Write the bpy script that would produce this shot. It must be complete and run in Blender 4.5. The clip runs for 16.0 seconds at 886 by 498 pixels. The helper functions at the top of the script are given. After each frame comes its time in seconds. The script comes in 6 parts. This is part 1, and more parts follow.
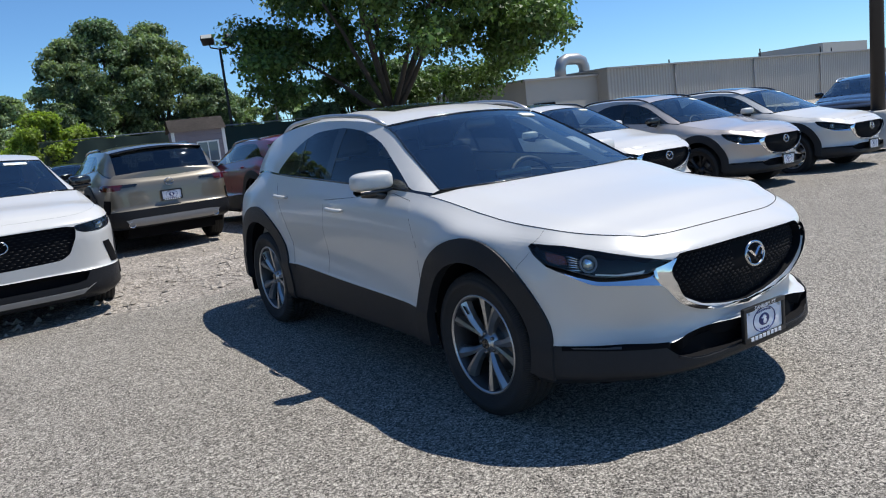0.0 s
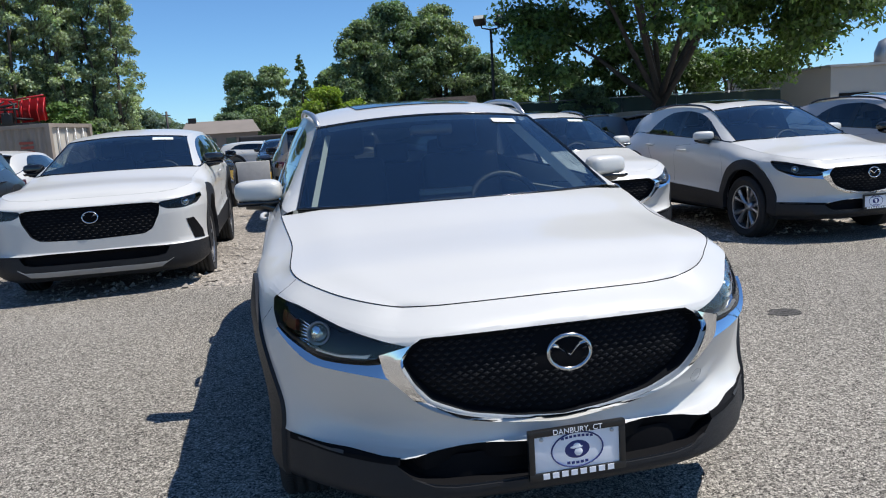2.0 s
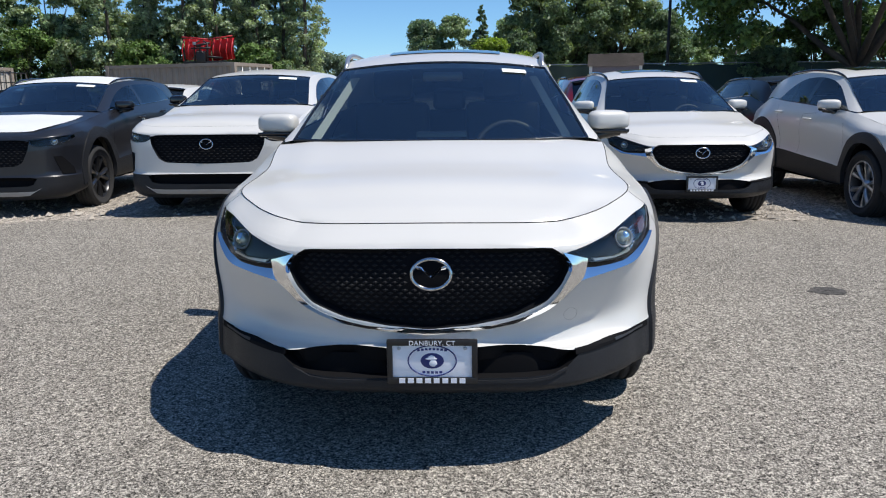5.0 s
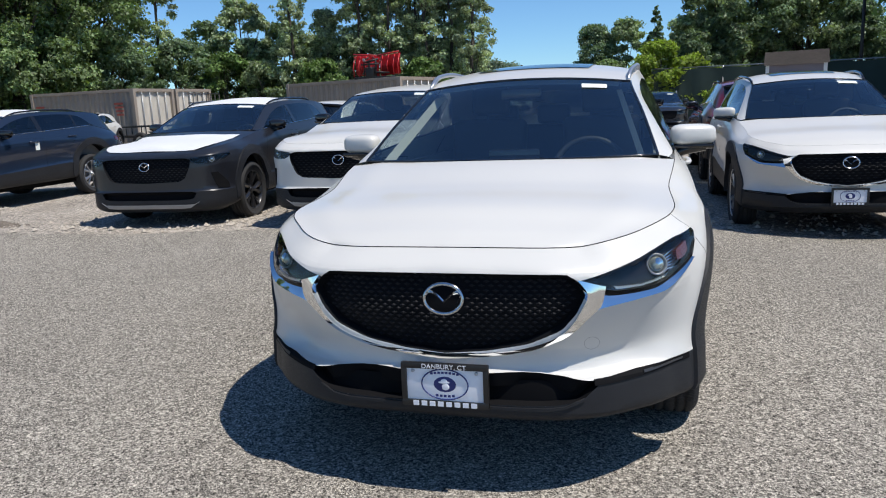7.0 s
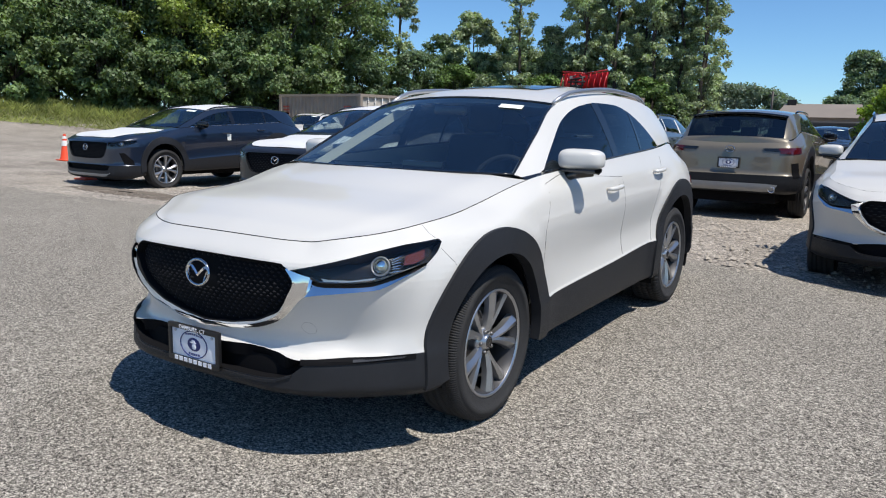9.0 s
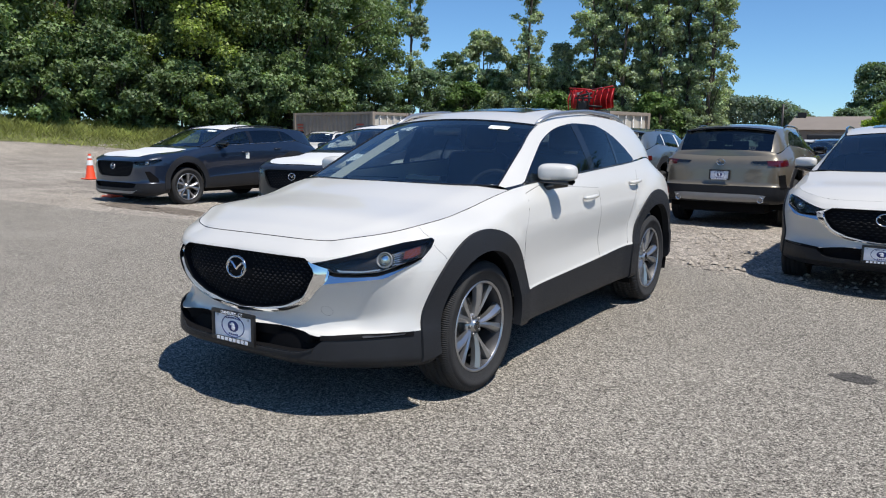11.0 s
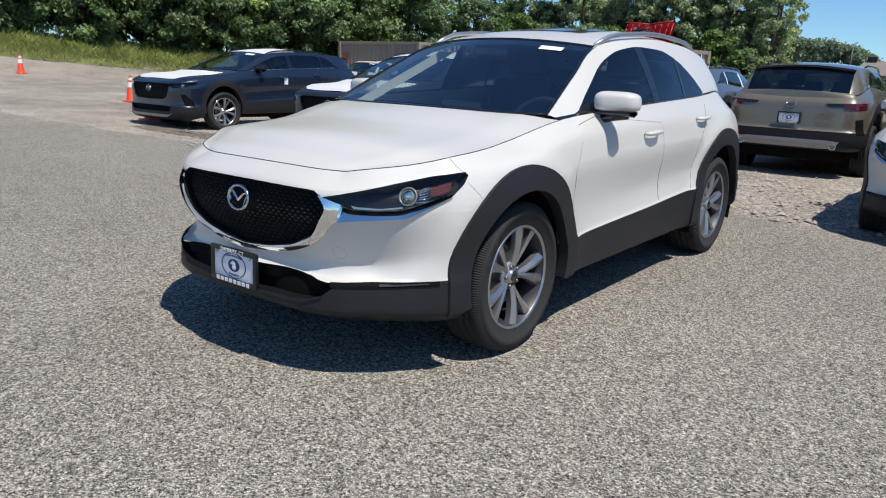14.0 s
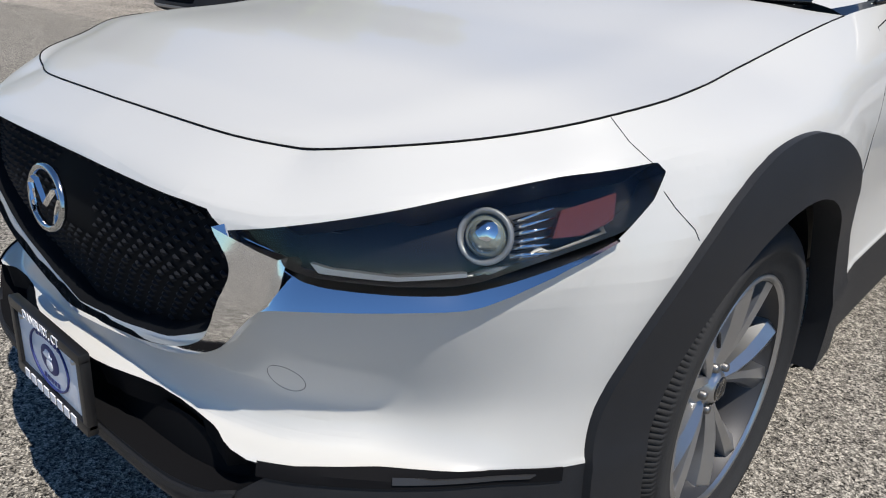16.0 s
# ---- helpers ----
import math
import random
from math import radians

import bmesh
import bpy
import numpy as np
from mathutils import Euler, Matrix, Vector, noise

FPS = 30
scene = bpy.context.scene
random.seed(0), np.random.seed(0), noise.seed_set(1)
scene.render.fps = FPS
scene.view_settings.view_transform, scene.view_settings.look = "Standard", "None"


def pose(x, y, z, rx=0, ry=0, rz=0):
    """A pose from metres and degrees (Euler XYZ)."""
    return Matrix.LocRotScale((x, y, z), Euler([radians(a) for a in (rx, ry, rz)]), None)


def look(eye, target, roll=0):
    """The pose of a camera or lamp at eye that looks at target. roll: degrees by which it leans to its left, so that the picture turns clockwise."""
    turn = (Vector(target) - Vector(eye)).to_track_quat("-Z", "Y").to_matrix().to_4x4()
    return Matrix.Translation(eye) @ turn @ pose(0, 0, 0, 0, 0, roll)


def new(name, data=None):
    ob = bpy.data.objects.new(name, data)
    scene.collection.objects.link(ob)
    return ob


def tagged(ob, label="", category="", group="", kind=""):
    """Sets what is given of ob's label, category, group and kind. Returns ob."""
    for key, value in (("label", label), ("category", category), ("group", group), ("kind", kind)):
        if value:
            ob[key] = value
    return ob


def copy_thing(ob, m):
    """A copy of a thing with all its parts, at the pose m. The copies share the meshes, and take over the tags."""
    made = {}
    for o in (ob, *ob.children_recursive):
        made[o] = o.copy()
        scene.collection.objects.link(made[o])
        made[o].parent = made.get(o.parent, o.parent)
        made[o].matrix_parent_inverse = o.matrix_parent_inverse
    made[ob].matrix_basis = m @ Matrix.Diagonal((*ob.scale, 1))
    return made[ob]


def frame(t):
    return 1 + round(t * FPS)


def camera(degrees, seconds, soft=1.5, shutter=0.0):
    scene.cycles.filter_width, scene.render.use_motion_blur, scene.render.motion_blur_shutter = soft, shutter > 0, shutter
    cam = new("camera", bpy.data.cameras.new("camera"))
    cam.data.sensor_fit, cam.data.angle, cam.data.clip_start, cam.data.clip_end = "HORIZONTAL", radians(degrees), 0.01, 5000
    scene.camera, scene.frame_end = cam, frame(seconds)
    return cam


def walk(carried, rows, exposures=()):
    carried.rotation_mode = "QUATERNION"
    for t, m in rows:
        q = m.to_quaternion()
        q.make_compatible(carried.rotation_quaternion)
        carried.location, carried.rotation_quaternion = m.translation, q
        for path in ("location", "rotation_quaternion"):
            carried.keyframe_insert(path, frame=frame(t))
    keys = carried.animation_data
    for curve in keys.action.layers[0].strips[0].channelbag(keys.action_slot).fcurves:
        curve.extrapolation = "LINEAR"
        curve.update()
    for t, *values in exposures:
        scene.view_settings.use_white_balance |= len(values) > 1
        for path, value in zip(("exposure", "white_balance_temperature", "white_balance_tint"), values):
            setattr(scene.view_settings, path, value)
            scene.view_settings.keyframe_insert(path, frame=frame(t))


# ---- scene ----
cam = camera(62.0, 16.0, soft=1.1)
PATH = [
    (0, (-2.754, -4.01, 1.358), (-1.663, -2.365, 1.033), -6.5),
    (0.5, (-2.258, -4.018, 1.358), (-1.329, -2.277, 1.029), -6.9),
    (1, (-1.731, -3.986, 1.351), (-0.981, -2.161, 1.027), -6.4),
    (1.5, (-1.225, -4.08, 1.354), (-0.656, -2.189, 1.042), -5.2),
    (2, (-0.726, -4.125, 1.327), (-0.335, -2.188, 1.019), -3.7),
    (2.5, (-0.32, -4.17, 1.308), (-0.092, -2.207, 1.0), -2.3),
    (3, (-0.043, -4.315, 1.282), (0.051, -2.344, 0.956), -1.1),
    (3.5, (0.108, -4.463, 1.25), (0.117, -2.495, 0.891), -0.5),
    (6, (0.149, -4.503, 1.27), (-0.034, -2.554, 0.859), -1.7),
    (6.5, (0.261, -4.484, 1.291), (-0.063, -2.552, 0.892), -2.3),
    (7, (0.633, -4.433, 1.301), (0.112, -2.539, 0.923), -2.4),
    (7.5, (1.083, -4.27, 1.296), (0.348, -2.445, 0.937), -1.9),
    (8, (1.533, -4.154, 1.28), (0.601, -2.419, 0.932), -0.9),
    (8.5, (1.978, -4.055, 1.275), (0.94, -2.379, 0.939), 0.6),
    (9, (2.318, -4.006, 1.27), (1.238, -2.355, 0.938), 1.4),
    (9.5, (2.578, -4.13, 1.284), (1.474, -2.493, 0.965), 1.2),
    (10, (2.692, -4.366, 1.286), (1.578, -2.733, 0.979), 0.8),
    (12.5, (2.759, -4.513, 1.3), (1.645, -2.875, 1.023), 0.9),
    (13, (2.722, -4.459, 1.296), (1.599, -2.836, 0.977), 1.4),
    (13.5, (2.673, -4.32, 1.281), (1.526, -2.727, 0.897), 2.1),
    (14, (2.484, -4.04, 1.216), (1.301, -2.494, 0.754), 2.6),
    (14.5, (2.17, -3.698, 1.175), (0.952, -2.207, 0.634), 3.0),
    (15, (1.851, -3.308, 1.133), (0.605, -1.868, 0.522), 3.3),
    (15.5, (1.498, -2.928, 1.084), (0.254, -1.51, 0.419), 3.5),
    (16, (1.224, -2.609, 1.066), (-0.016, -1.209, 0.359), 3.7),
]
walk(cam, [(t, look(eye, target, roll)) for t, eye, target, roll in PATH], [(0.0, 0.12, 6500, 10), (3.0, 0.13, 6560, 10), (6.0, 0.10, 6670, 10), (12.5, 0.08, 6690, 10), (14.5, 0.01, 6780, 10), (16.0, -0.07, 6800, 10)])

# ---- world, sun, exposure ----
scene.view_settings.exposure = 0.1
world = bpy.data.worlds.new("sky")
scene.world = world
world.use_nodes = True
wn, wl = world.node_tree.nodes, world.node_tree.links
sky = wn.new("ShaderNodeTexSky")
sky.sky_type, sky.sun_disc = "NISHITA", False
SUN_DIR = Vector((-0.53, 0.13, -1.07)).normalized()
sky.sun_elevation = math.asin(-SUN_DIR.z)
sky.sun_rotation = math.atan2(-SUN_DIR.x, -SUN_DIR.y)
sky.air_density, sky.dust_density, sky.ozone_density = 0.92, 0.0, 2.5
sky.altitude = 700
hue = wn.new("ShaderNodeVectorMath")
hue.operation, hue.inputs[1].default_value = "MULTIPLY", (0.68, 0.98, 1.24)
wl.new(sky.outputs[0], hue.inputs[0]), wl.new(hue.outputs[0], wn["Background"].inputs[0])
wn["Background"].inputs[1].default_value = 0.105
sun = new("sun", bpy.data.lights.new("sun", "SUN"))
sun.data.energy, sun.data.angle, sun.data.color = 5.0, radians(0.53), (1.0, 0.965, 0.905)
sun.matrix_world = look((0, 0, 30), Vector((0, 0, 30)) + SUN_DIR)


# ---- materials ----
def mat(name, color, rough=0.5, metal=0.0, coat=0.0, vary=0.0, scale=20.0, bump=0.0, bump_scale=200.0, emit=0.0, spec=0.5, coord="Object"):
    """A principled surface with noise in its colour at two scales and fine relief."""
    m = bpy.data.materials.new(name)
    m.use_nodes = True
    nt = m.node_tree
    n, l = nt.nodes, nt.links
    p = n["Principled BSDF"]
    p.inputs["Base Color"].default_value = (*color, 1)
    p.inputs["Roughness"].default_value, p.inputs["Metallic"].default_value = rough, metal
    p.inputs["Coat Weight"].default_value, p.inputs["Coat Roughness"].default_value = coat, 0.03
    p.inputs["Specular IOR Level"].default_value = spec
    if emit:
        p.inputs["Emission Color"].default_value, p.inputs["Emission Strength"].default_value = (*color, 1), emit
    tc = n.new("ShaderNodeTexCoord")
    if vary:
        a, b = n.new("ShaderNodeTexNoise"), n.new("ShaderNodeTexNoise")
        a.inputs["Scale"].default_value, b.inputs["Scale"].default_value = scale, scale * 0.13
        a.inputs["Detail"].default_value, b.inputs["Detail"].default_value = 6, 3
        add = n.new("ShaderNodeMath")
        add.operation = "ADD"
        ramp = n.new("ShaderNodeMapRange")
        ramp.inputs["From Min"].default_value, ramp.inputs["From Max"].default_value = 0.6, 1.4
        ramp.inputs["To Min"].default_value, ramp.inputs["To Max"].default_value = 1 - vary, 1 + vary
        mul = n.new("ShaderNodeVectorMath")
        mul.operation = "SCALE"
        mul.inputs[0].default_value = color
        l.new(tc.outputs[coord], a.inputs["Vector"]), l.new(tc.outputs[coord], b.inputs["Vector"])
        l.new(a.outputs[0], add.inputs[0]), l.new(b.outputs[0], add.inputs[1])
        l.new(add.outputs[0], ramp.inputs["Value"]), l.new(ramp.outputs[0], mul.inputs["Scale"])
        l.new(mul.outputs[0], p.inputs["Base Color"])
    if bump:
        c, bp = n.new("ShaderNodeTexNoise"), n.new("ShaderNodeBump")
        c.inputs["Scale"].default_value, c.inputs["Detail"].default_value = bump_scale, 4
        bp.inputs["Strength"].default_value, bp.inputs["Distance"].default_value = bump, 0.01
        l.new(tc.outputs[coord], c.inputs["Vector"]), l.new(c.outputs[0], bp.inputs["Height"]), l.new(bp.outputs[0], p.inputs["Normal"])
    return m


def glass(name, tint, rough=0.0, ior=1.6):
    """Thin glass: clear through a tint, with a mirror that grows to the edge."""
    m = bpy.data.materials.new(name)
    m.use_nodes = True
    n, l = m.node_tree.nodes, m.node_tree.links
    n.remove(n["Principled BSDF"])
    t, g, mix, f = n.new("ShaderNodeBsdfTransparent"), n.new("ShaderNodeBsdfGlossy"), n.new("ShaderNodeMixShader"), n.new("ShaderNodeLayerWeight")
    f.inputs["Blend"].default_value = 0.5
    f0 = ((ior - 1) / (ior + 1)) ** 2
    power, scale = n.new("ShaderNodeMath"), n.new("ShaderNodeMath")
    power.operation, scale.operation = "POWER", "MULTIPLY_ADD"
    power.inputs[1].default_value, scale.inputs[1].default_value, scale.inputs[2].default_value = 5.0, 1 - f0, f0
    l.new(f.outputs["Facing"], power.inputs[0]), l.new(power.outputs[0], scale.inputs[0])
    t.inputs[0].default_value, g.inputs["Roughness"].default_value = (*tint, 1), rough
    g.inputs[0].default_value = (0.9, 0.95, 1, 1)
    l.new(scale.outputs[0], mix.inputs[0]), l.new(t.outputs[0], mix.inputs[1]), l.new(g.outputs[0], mix.inputs[2])
    l.new(mix.outputs[0], n["Material Output"].inputs[0])
    return m


def speckle(name, dark, light, fine, coarse, bump, patch=0.25, gloss=(0.92, 0.25), coarse_share=0.28):
    """Ground of small stones: cells of random tone, wider stains and relief."""
    m = bpy.data.materials.new(name)
    m.use_nodes = True
    n, l = m.node_tree.nodes, m.node_tree.links
    p = n["Principled BSDF"]
    p.inputs["Roughness"].default_value, p.inputs["Specular IOR Level"].default_value = gloss
    tc = n.new("ShaderNodeTexCoord")
    v1, v2, no, big = n.new("ShaderNodeTexVoronoi"), n.new("ShaderNodeTexVoronoi"), n.new("ShaderNodeTexNoise"), n.new("ShaderNodeTexNoise")
    v1.inputs["Scale"].default_value, v2.inputs["Scale"].default_value = fine, coarse
    no.inputs["Scale"].default_value, no.inputs["Detail"].default_value = 0.9, 8
    big.inputs["Scale"].default_value, big.inputs["Detail"].default_value = 0.17, 5
    for v in (v1, v2, no, big):
        l.new(tc.outputs["Object"], v.inputs["Vector"])
    bw1, bw2 = n.new("ShaderNodeSeparateColor"), n.new("ShaderNodeSeparateColor")
    l.new(v1.outputs["Color"], bw1.inputs[0]), l.new(v2.outputs["Color"], bw2.inputs[0])
    mixf = n.new("ShaderNodeMath")
    mixf.operation = "MULTIPLY_ADD"
    l.new(bw1.outputs[0], mixf.inputs[0])
    mixf.inputs[1].default_value = 1 - coarse_share
    half = n.new("ShaderNodeMath")
    half.operation = "MULTIPLY"
    half.inputs[1].default_value = coarse_share
    l.new(bw2.outputs[0], half.inputs[0]), l.new(half.outputs[0], mixf.inputs[2])
    ramp = n.new("ShaderNodeValToRGB")
    ramp.color_ramp.elements[0].position, ramp.color_ramp.elements[1].position = 0.15, 0.92
    ramp.color_ramp.elements[0].color, ramp.color_ramp.elements[1].color = (*dark, 1), (*light, 1)
    mid = ramp.color_ramp.elements.new(0.6)
    mid.color = (*[0.62 * a + 0.38 * b for a, b in zip(dark, light)], 1)
    l.new(mixf.outputs[0], ramp.inputs[0])
    s = n.new("ShaderNodeMath")
    s.operation = "ADD"
    l.new(no.outputs[0], s.inputs[0]), l.new(big.outputs[0], s.inputs[1])
    mr = n.new("ShaderNodeMapRange")
    mr.inputs["From Min"].default_value, mr.inputs["From Max"].default_value = 0.7, 1.3
    mr.inputs["To Min"].default_value, mr.inputs["To Max"].default_value = 1 - patch, 1 + patch
    l.new(s.outputs[0], mr.inputs["Value"])
    mul = n.new("ShaderNodeVectorMath")
    mul.operation = "SCALE"
    l.new(ramp.outputs[0], mul.inputs[0]), l.new(mr.outputs[0], mul.inputs["Scale"]), l.new(mul.outputs[0], p.inputs["Base Color"])
    bp = n.new("ShaderNodeBump")
    bp.inputs["Strength"].default_value, bp.inputs["Distance"].default_value = bump, 0.008
    l.new(v1.outputs["Distance"], bp.inputs["Height"]), l.new(bp.outputs[0], p.inputs["Normal"])
    return m


M_WHITE = mat("pearl_white_paint", (0.575, 0.566, 0.54), 0.36, coat=0.5, vary=0.015, scale=3)
M_TAN = mat("zircon_sand_paint", (0.165, 0.145, 0.11), 0.34, 0.3, coat=1.0, vary=0.03, scale=3)
M_GREY = mat("dark_grey_paint", (0.014, 0.015, 0.019), 0.3, 0.1, coat=0.35, vary=0.03, scale=3)
M_BLUE = mat("deep_blue_paint", (0.010, 0.018, 0.038), 0.28, 0.2, coat=1.0, vary=0.03, scale=3)
M_RED = mat("deep_red_paint", (0.20, 0.008, 0.014), 0.3, 0.0, coat=1.0, vary=0.03, scale=3)
M_SILVER = mat("platinum_paint", (0.48, 0.43, 0.39), 0.34, 0.25, coat=1.0, vary=0.03, scale=3)
M_BLACKP = mat("black_paint", (0.012, 0.013, 0.016), 0.25, coat=1.0, vary=0.03, scale=3)
M_SLATE = mat("slate_blue_paint", (0.10, 0.125, 0.15), 0.3, 0.3, coat=1.0, vary=0.03, scale=3)
M_CLAD = mat("grey_plastic", (0.0165, 0.0175, 0.0205), 0.5, vary=0.10, scale=40, bump=0.15, bump_scale=900, spec=0.28)
M_GLOSSB = mat("gloss_black", (0.008, 0.008, 0.009), 0.12, coat=0.5)
M_MATTB = mat("matt_black", (0.006, 0.006, 0.007), 0.8, spec=0.1)
M_GRILLE = mat("grille_black", (0.006, 0.0068, 0.0085), 0.75, spec=0.08)
M_CHROME = mat("chrome", (0.86, 0.87, 0.88), 0.07, 1.0)
M_SATIN = mat("satin_silver", (0.55, 0.55, 0.56), 0.35, 0.9)
M_SKID = mat("dull_silver_plastic", (0.30, 0.30, 0.30), 0.45, 0.5, vary=0.06, scale=20)
M_RUBBER = mat("tyre_rubber", (0.016, 0.016, 0.017), 0.8, vary=0.2, scale=30, bump=0.2, bump_scale=300)
M_BARREL = mat("dark_grey_alloy", (0.06, 0.06, 0.064), 0.5, 0.6, vary=0.08, scale=30)
M_BADGE = mat("satin_chrome", (0.52, 0.53, 0.54), 0.16, 1.0, vary=0.04, scale=60)
M_RIM = mat("gunmetal_alloy", (0.42, 0.425, 0.438), 0.28, 0.9, vary=0.05, scale=40)
M_RIMB = mat("black_alloy", (0.02, 0.02, 0.022), 0.3, 0.3, coat=0.4)
M_DISC = mat("brake_steel", (0.25, 0.24, 0.23), 0.4, 0.9)
M_GLASS = glass("windscreen_glass", (0.80, 0.88, 0.84), ior=2.3)
M_TINT = glass("tinted_glass", (0.10, 0.12, 0.13), 0.02, ior=1.85)
M_SIDEG = glass("side_glass", (0.70, 0.77, 0.74), ior=1.85)
M_CLEAR = glass("lamp_glass", (0.94, 0.95, 0.95), ior=1.42)
M_LAMPIN = mat("lamp_bezel_black", (0.010, 0.010, 0.011), 0.35, spec=0.3)
M_AMBER = mat("amber_reflector", (0.10, 0.024, 0.013), 0.25, coat=0.4)
M_TAIL = mat("red_lamp_glass", (0.07, 0.004, 0.005), 0.12, coat=0.8)
M_LENS = mat("projector_glass", (0.46, 0.50, 0.44), 0.16, 0.7, coat=1.0, vary=0.3, scale=60)
M_MESH = mat("grille_mesh_black", (0.011, 0.012, 0.015), 0.6, spec=0.14)
M_SEAT = mat("black_leather", (0.016, 0.016, 0.017), 0.55, vary=0.15, scale=15, bump=0.1)
# Black plastic painted paler; the grey imitates the windscreen's reflection haze.
M_DASH = mat("haze_paled_dash_plastic", (0.20, 0.20, 0.195), 0.6, vary=0.1, scale=15, bump=0.1)
M_LINER = mat("pale_headliner", (0.45, 0.44, 0.42), 0.9, vary=0.05, scale=30)
M_PLATEW = mat("plate_white", (0.82, 0.83, 0.87), 0.35, vary=0.03, scale=60)
M_PLATEB = mat("plate_blue", (0.018, 0.028, 0.15), 0.5)
M_FRAMEB = mat("plate_frame_black", (0.012, 0.012, 0.013), 0.35)
M_STICKER = mat("paper_sticker", (0.72, 0.76, 0.72), 0.7, vary=0.03, scale=80)
M_FILM = mat("white_transit_film", (0.62, 0.63, 0.64), 0.5, vary=0.03, scale=12, bump=0.3, bump_scale=12)


# ---- mesh helpers ----
from mathutils.bvhtree import BVHTree


def part(name, bm, material, parent=None, label="", smooth=True, angle=40):
    """Links a bmesh as one mesh object under a thing or a part."""
    me = bpy.data.meshes.new(name)
    for f in bm.faces:
        f.smooth = smooth
    if smooth:
        lim = radians(angle)
        for e in bm.edges:
            if len(e.link_faces) == 2 and e.calc_face_angle(0) > lim:
                e.smooth = False
    bm.to_mesh(me)
    bm.free()
    for m in material if isinstance(material, (list, tuple)) else [material]:
        me.materials.append(m)
    ob = new(name, me)
    ob.parent = parent
    return tagged(ob, label=label)


def thing(name, label, category, m=None, group="", kind=""):
    ob = new(name)
    ob.empty_display_size = 0.2
    if m is not None:
        ob.matrix_world = m
    return tagged(ob, label, category, group, kind)


def herm(tk, vk, t):
    """Smooth curve through keys without overshoot."""
    tk, vk, t = np.asarray(tk, float), np.asarray(vk, float), np.atleast_1d(np.asarray(t, float))
    h, d = np.diff(tk), np.diff(vk) / np.diff(tk)
    s = np.zeros(len(tk))
    for i in range(1, len(tk) - 1):
        if d[i - 1] * d[i] > 0:
            s[i] = 2 * d[i - 1] * d[i] / (d[i - 1] + d[i])
    s[0], s[-1] = d[0], d[-1]
    i = np.clip(np.searchsorted(tk, t) - 1, 0, len(h) - 1)
    u = np.clip((t - tk[i]) / h[i], 0, 1)
    return (2 * u**3 - 3 * u**2 + 1) * vk[i] + (u**3 - 2 * u**2 + u) * h[i] * s[i] + (3 * u**2 - 2 * u**3) * vk[i + 1] + (u**3 - u**2) * h[i] * s[i + 1]


def grid_bm(rows, bm=None, closed=False):
    """Quads over rows of points."""
    bm = bm or bmesh.new()
    vs = [[bm.verts.new(p) for p in row] for row in rows]
    for a, b in zip(vs[:-1], vs[1:]):
        n = len(a)
        for j in range(n if closed else n - 1):
            k = (j + 1) % n
            bm.faces.new((a[j], a[k], b[k], b[j]))
    return bm


def box_bm(x0, x1, y0, y1, z0, z1, bevel=0.0, bm=None, seg=2, m=None):
    own = bmesh.new()
    bmesh.ops.create_cube(own, size=1.0, matrix=Matrix.LocRotScale(((x0 + x1) / 2, (y0 + y1) / 2, (z0 + z1) / 2), None, (abs(x1 - x0), abs(y1 - y0), abs(z1 - z0))))
    if bevel:
        bmesh.ops.bevel(own, geom=list(own.edges), offset=bevel, segments=seg, affect="EDGES", profile=0.6)
    if m is not None:
        own.transform(m)
    if bm is None:
        return own
    tmp = bpy.data.meshes.new("tmp")
    own.to_mesh(tmp)
    bm.from_mesh(tmp)
    bpy.data.meshes.remove(tmp)
    own.free()
    return bm


def lathe_bm(profile, steps=32, axis="x", bm=None, m=None):
    """Turns (radius, along) points round an axis."""
    rows = []
    for r, a in profile:
        row = []
        for k in range(steps):
            c, s = math.cos(2 * math.pi * k / steps) * r, math.sin(2 * math.pi * k / steps) * r
            p = Vector((a, c, s) if axis == "x" else (s, a, c) if axis == "y" else (c, s, a))
            row.append(m @ p if m is not None else p)
        rows.append(row)
    return grid_bm(rows, bm, closed=True)


def tube_bm(points, radius, sides=8, bm=None, cap=True):
    """A tube along points; radius may be one number or one for each point."""
    bm = bm or bmesh.new()
    pts = [Vector(p) for p in points]
    rad = [radius] * len(pts) if isinstance(radius, (int, float)) else radius
    rings, ref = [], None
    for i, p in enumerate(pts):
        t = (pts[min(i + 1, len(pts) - 1)] - pts[max(i - 1, 0)]).normalized()
        if ref is None:
            ref = Vector((0, 0, 1)) if abs(t.z) < 0.9 else Vector((1, 0, 0))
        a = (ref - t * ref.dot(t)).normalized()
        ref, b = a, t.cross(a)
        rings.append([bm.verts.new(p + rad[i] * (math.cos(2 * math.pi * k / sides) * a + math.sin(2 * math.pi * k / sides) * b)) for k in range(sides)])
    for a, b in zip(rings[:-1], rings[1:]):
        for k in range(sides):
            bm.faces.new((a[k], a[(k + 1) % sides], b[(k + 1) % sides], b[k]))
    if cap:
        bm.faces.new(rings[0][::-1]), bm.faces.new(rings[-1])
    return bm


def basis(d):
    d = Vector(d).normalized()
    e1 = d.cross(Vector((0, 0, 1))).normalized()
    return d, e1, e1.cross(d)


def inside(p, poly):
    x, y = p
    odd = False
    for (x0, y0), (x1, y1) in zip(poly, poly[1:] + poly[:1]):
        if (y0 > y) != (y1 > y) and x < (x1 - x0) * (y - y0) / (y1 - y0) + x0:
            odd = not odd
    return odd


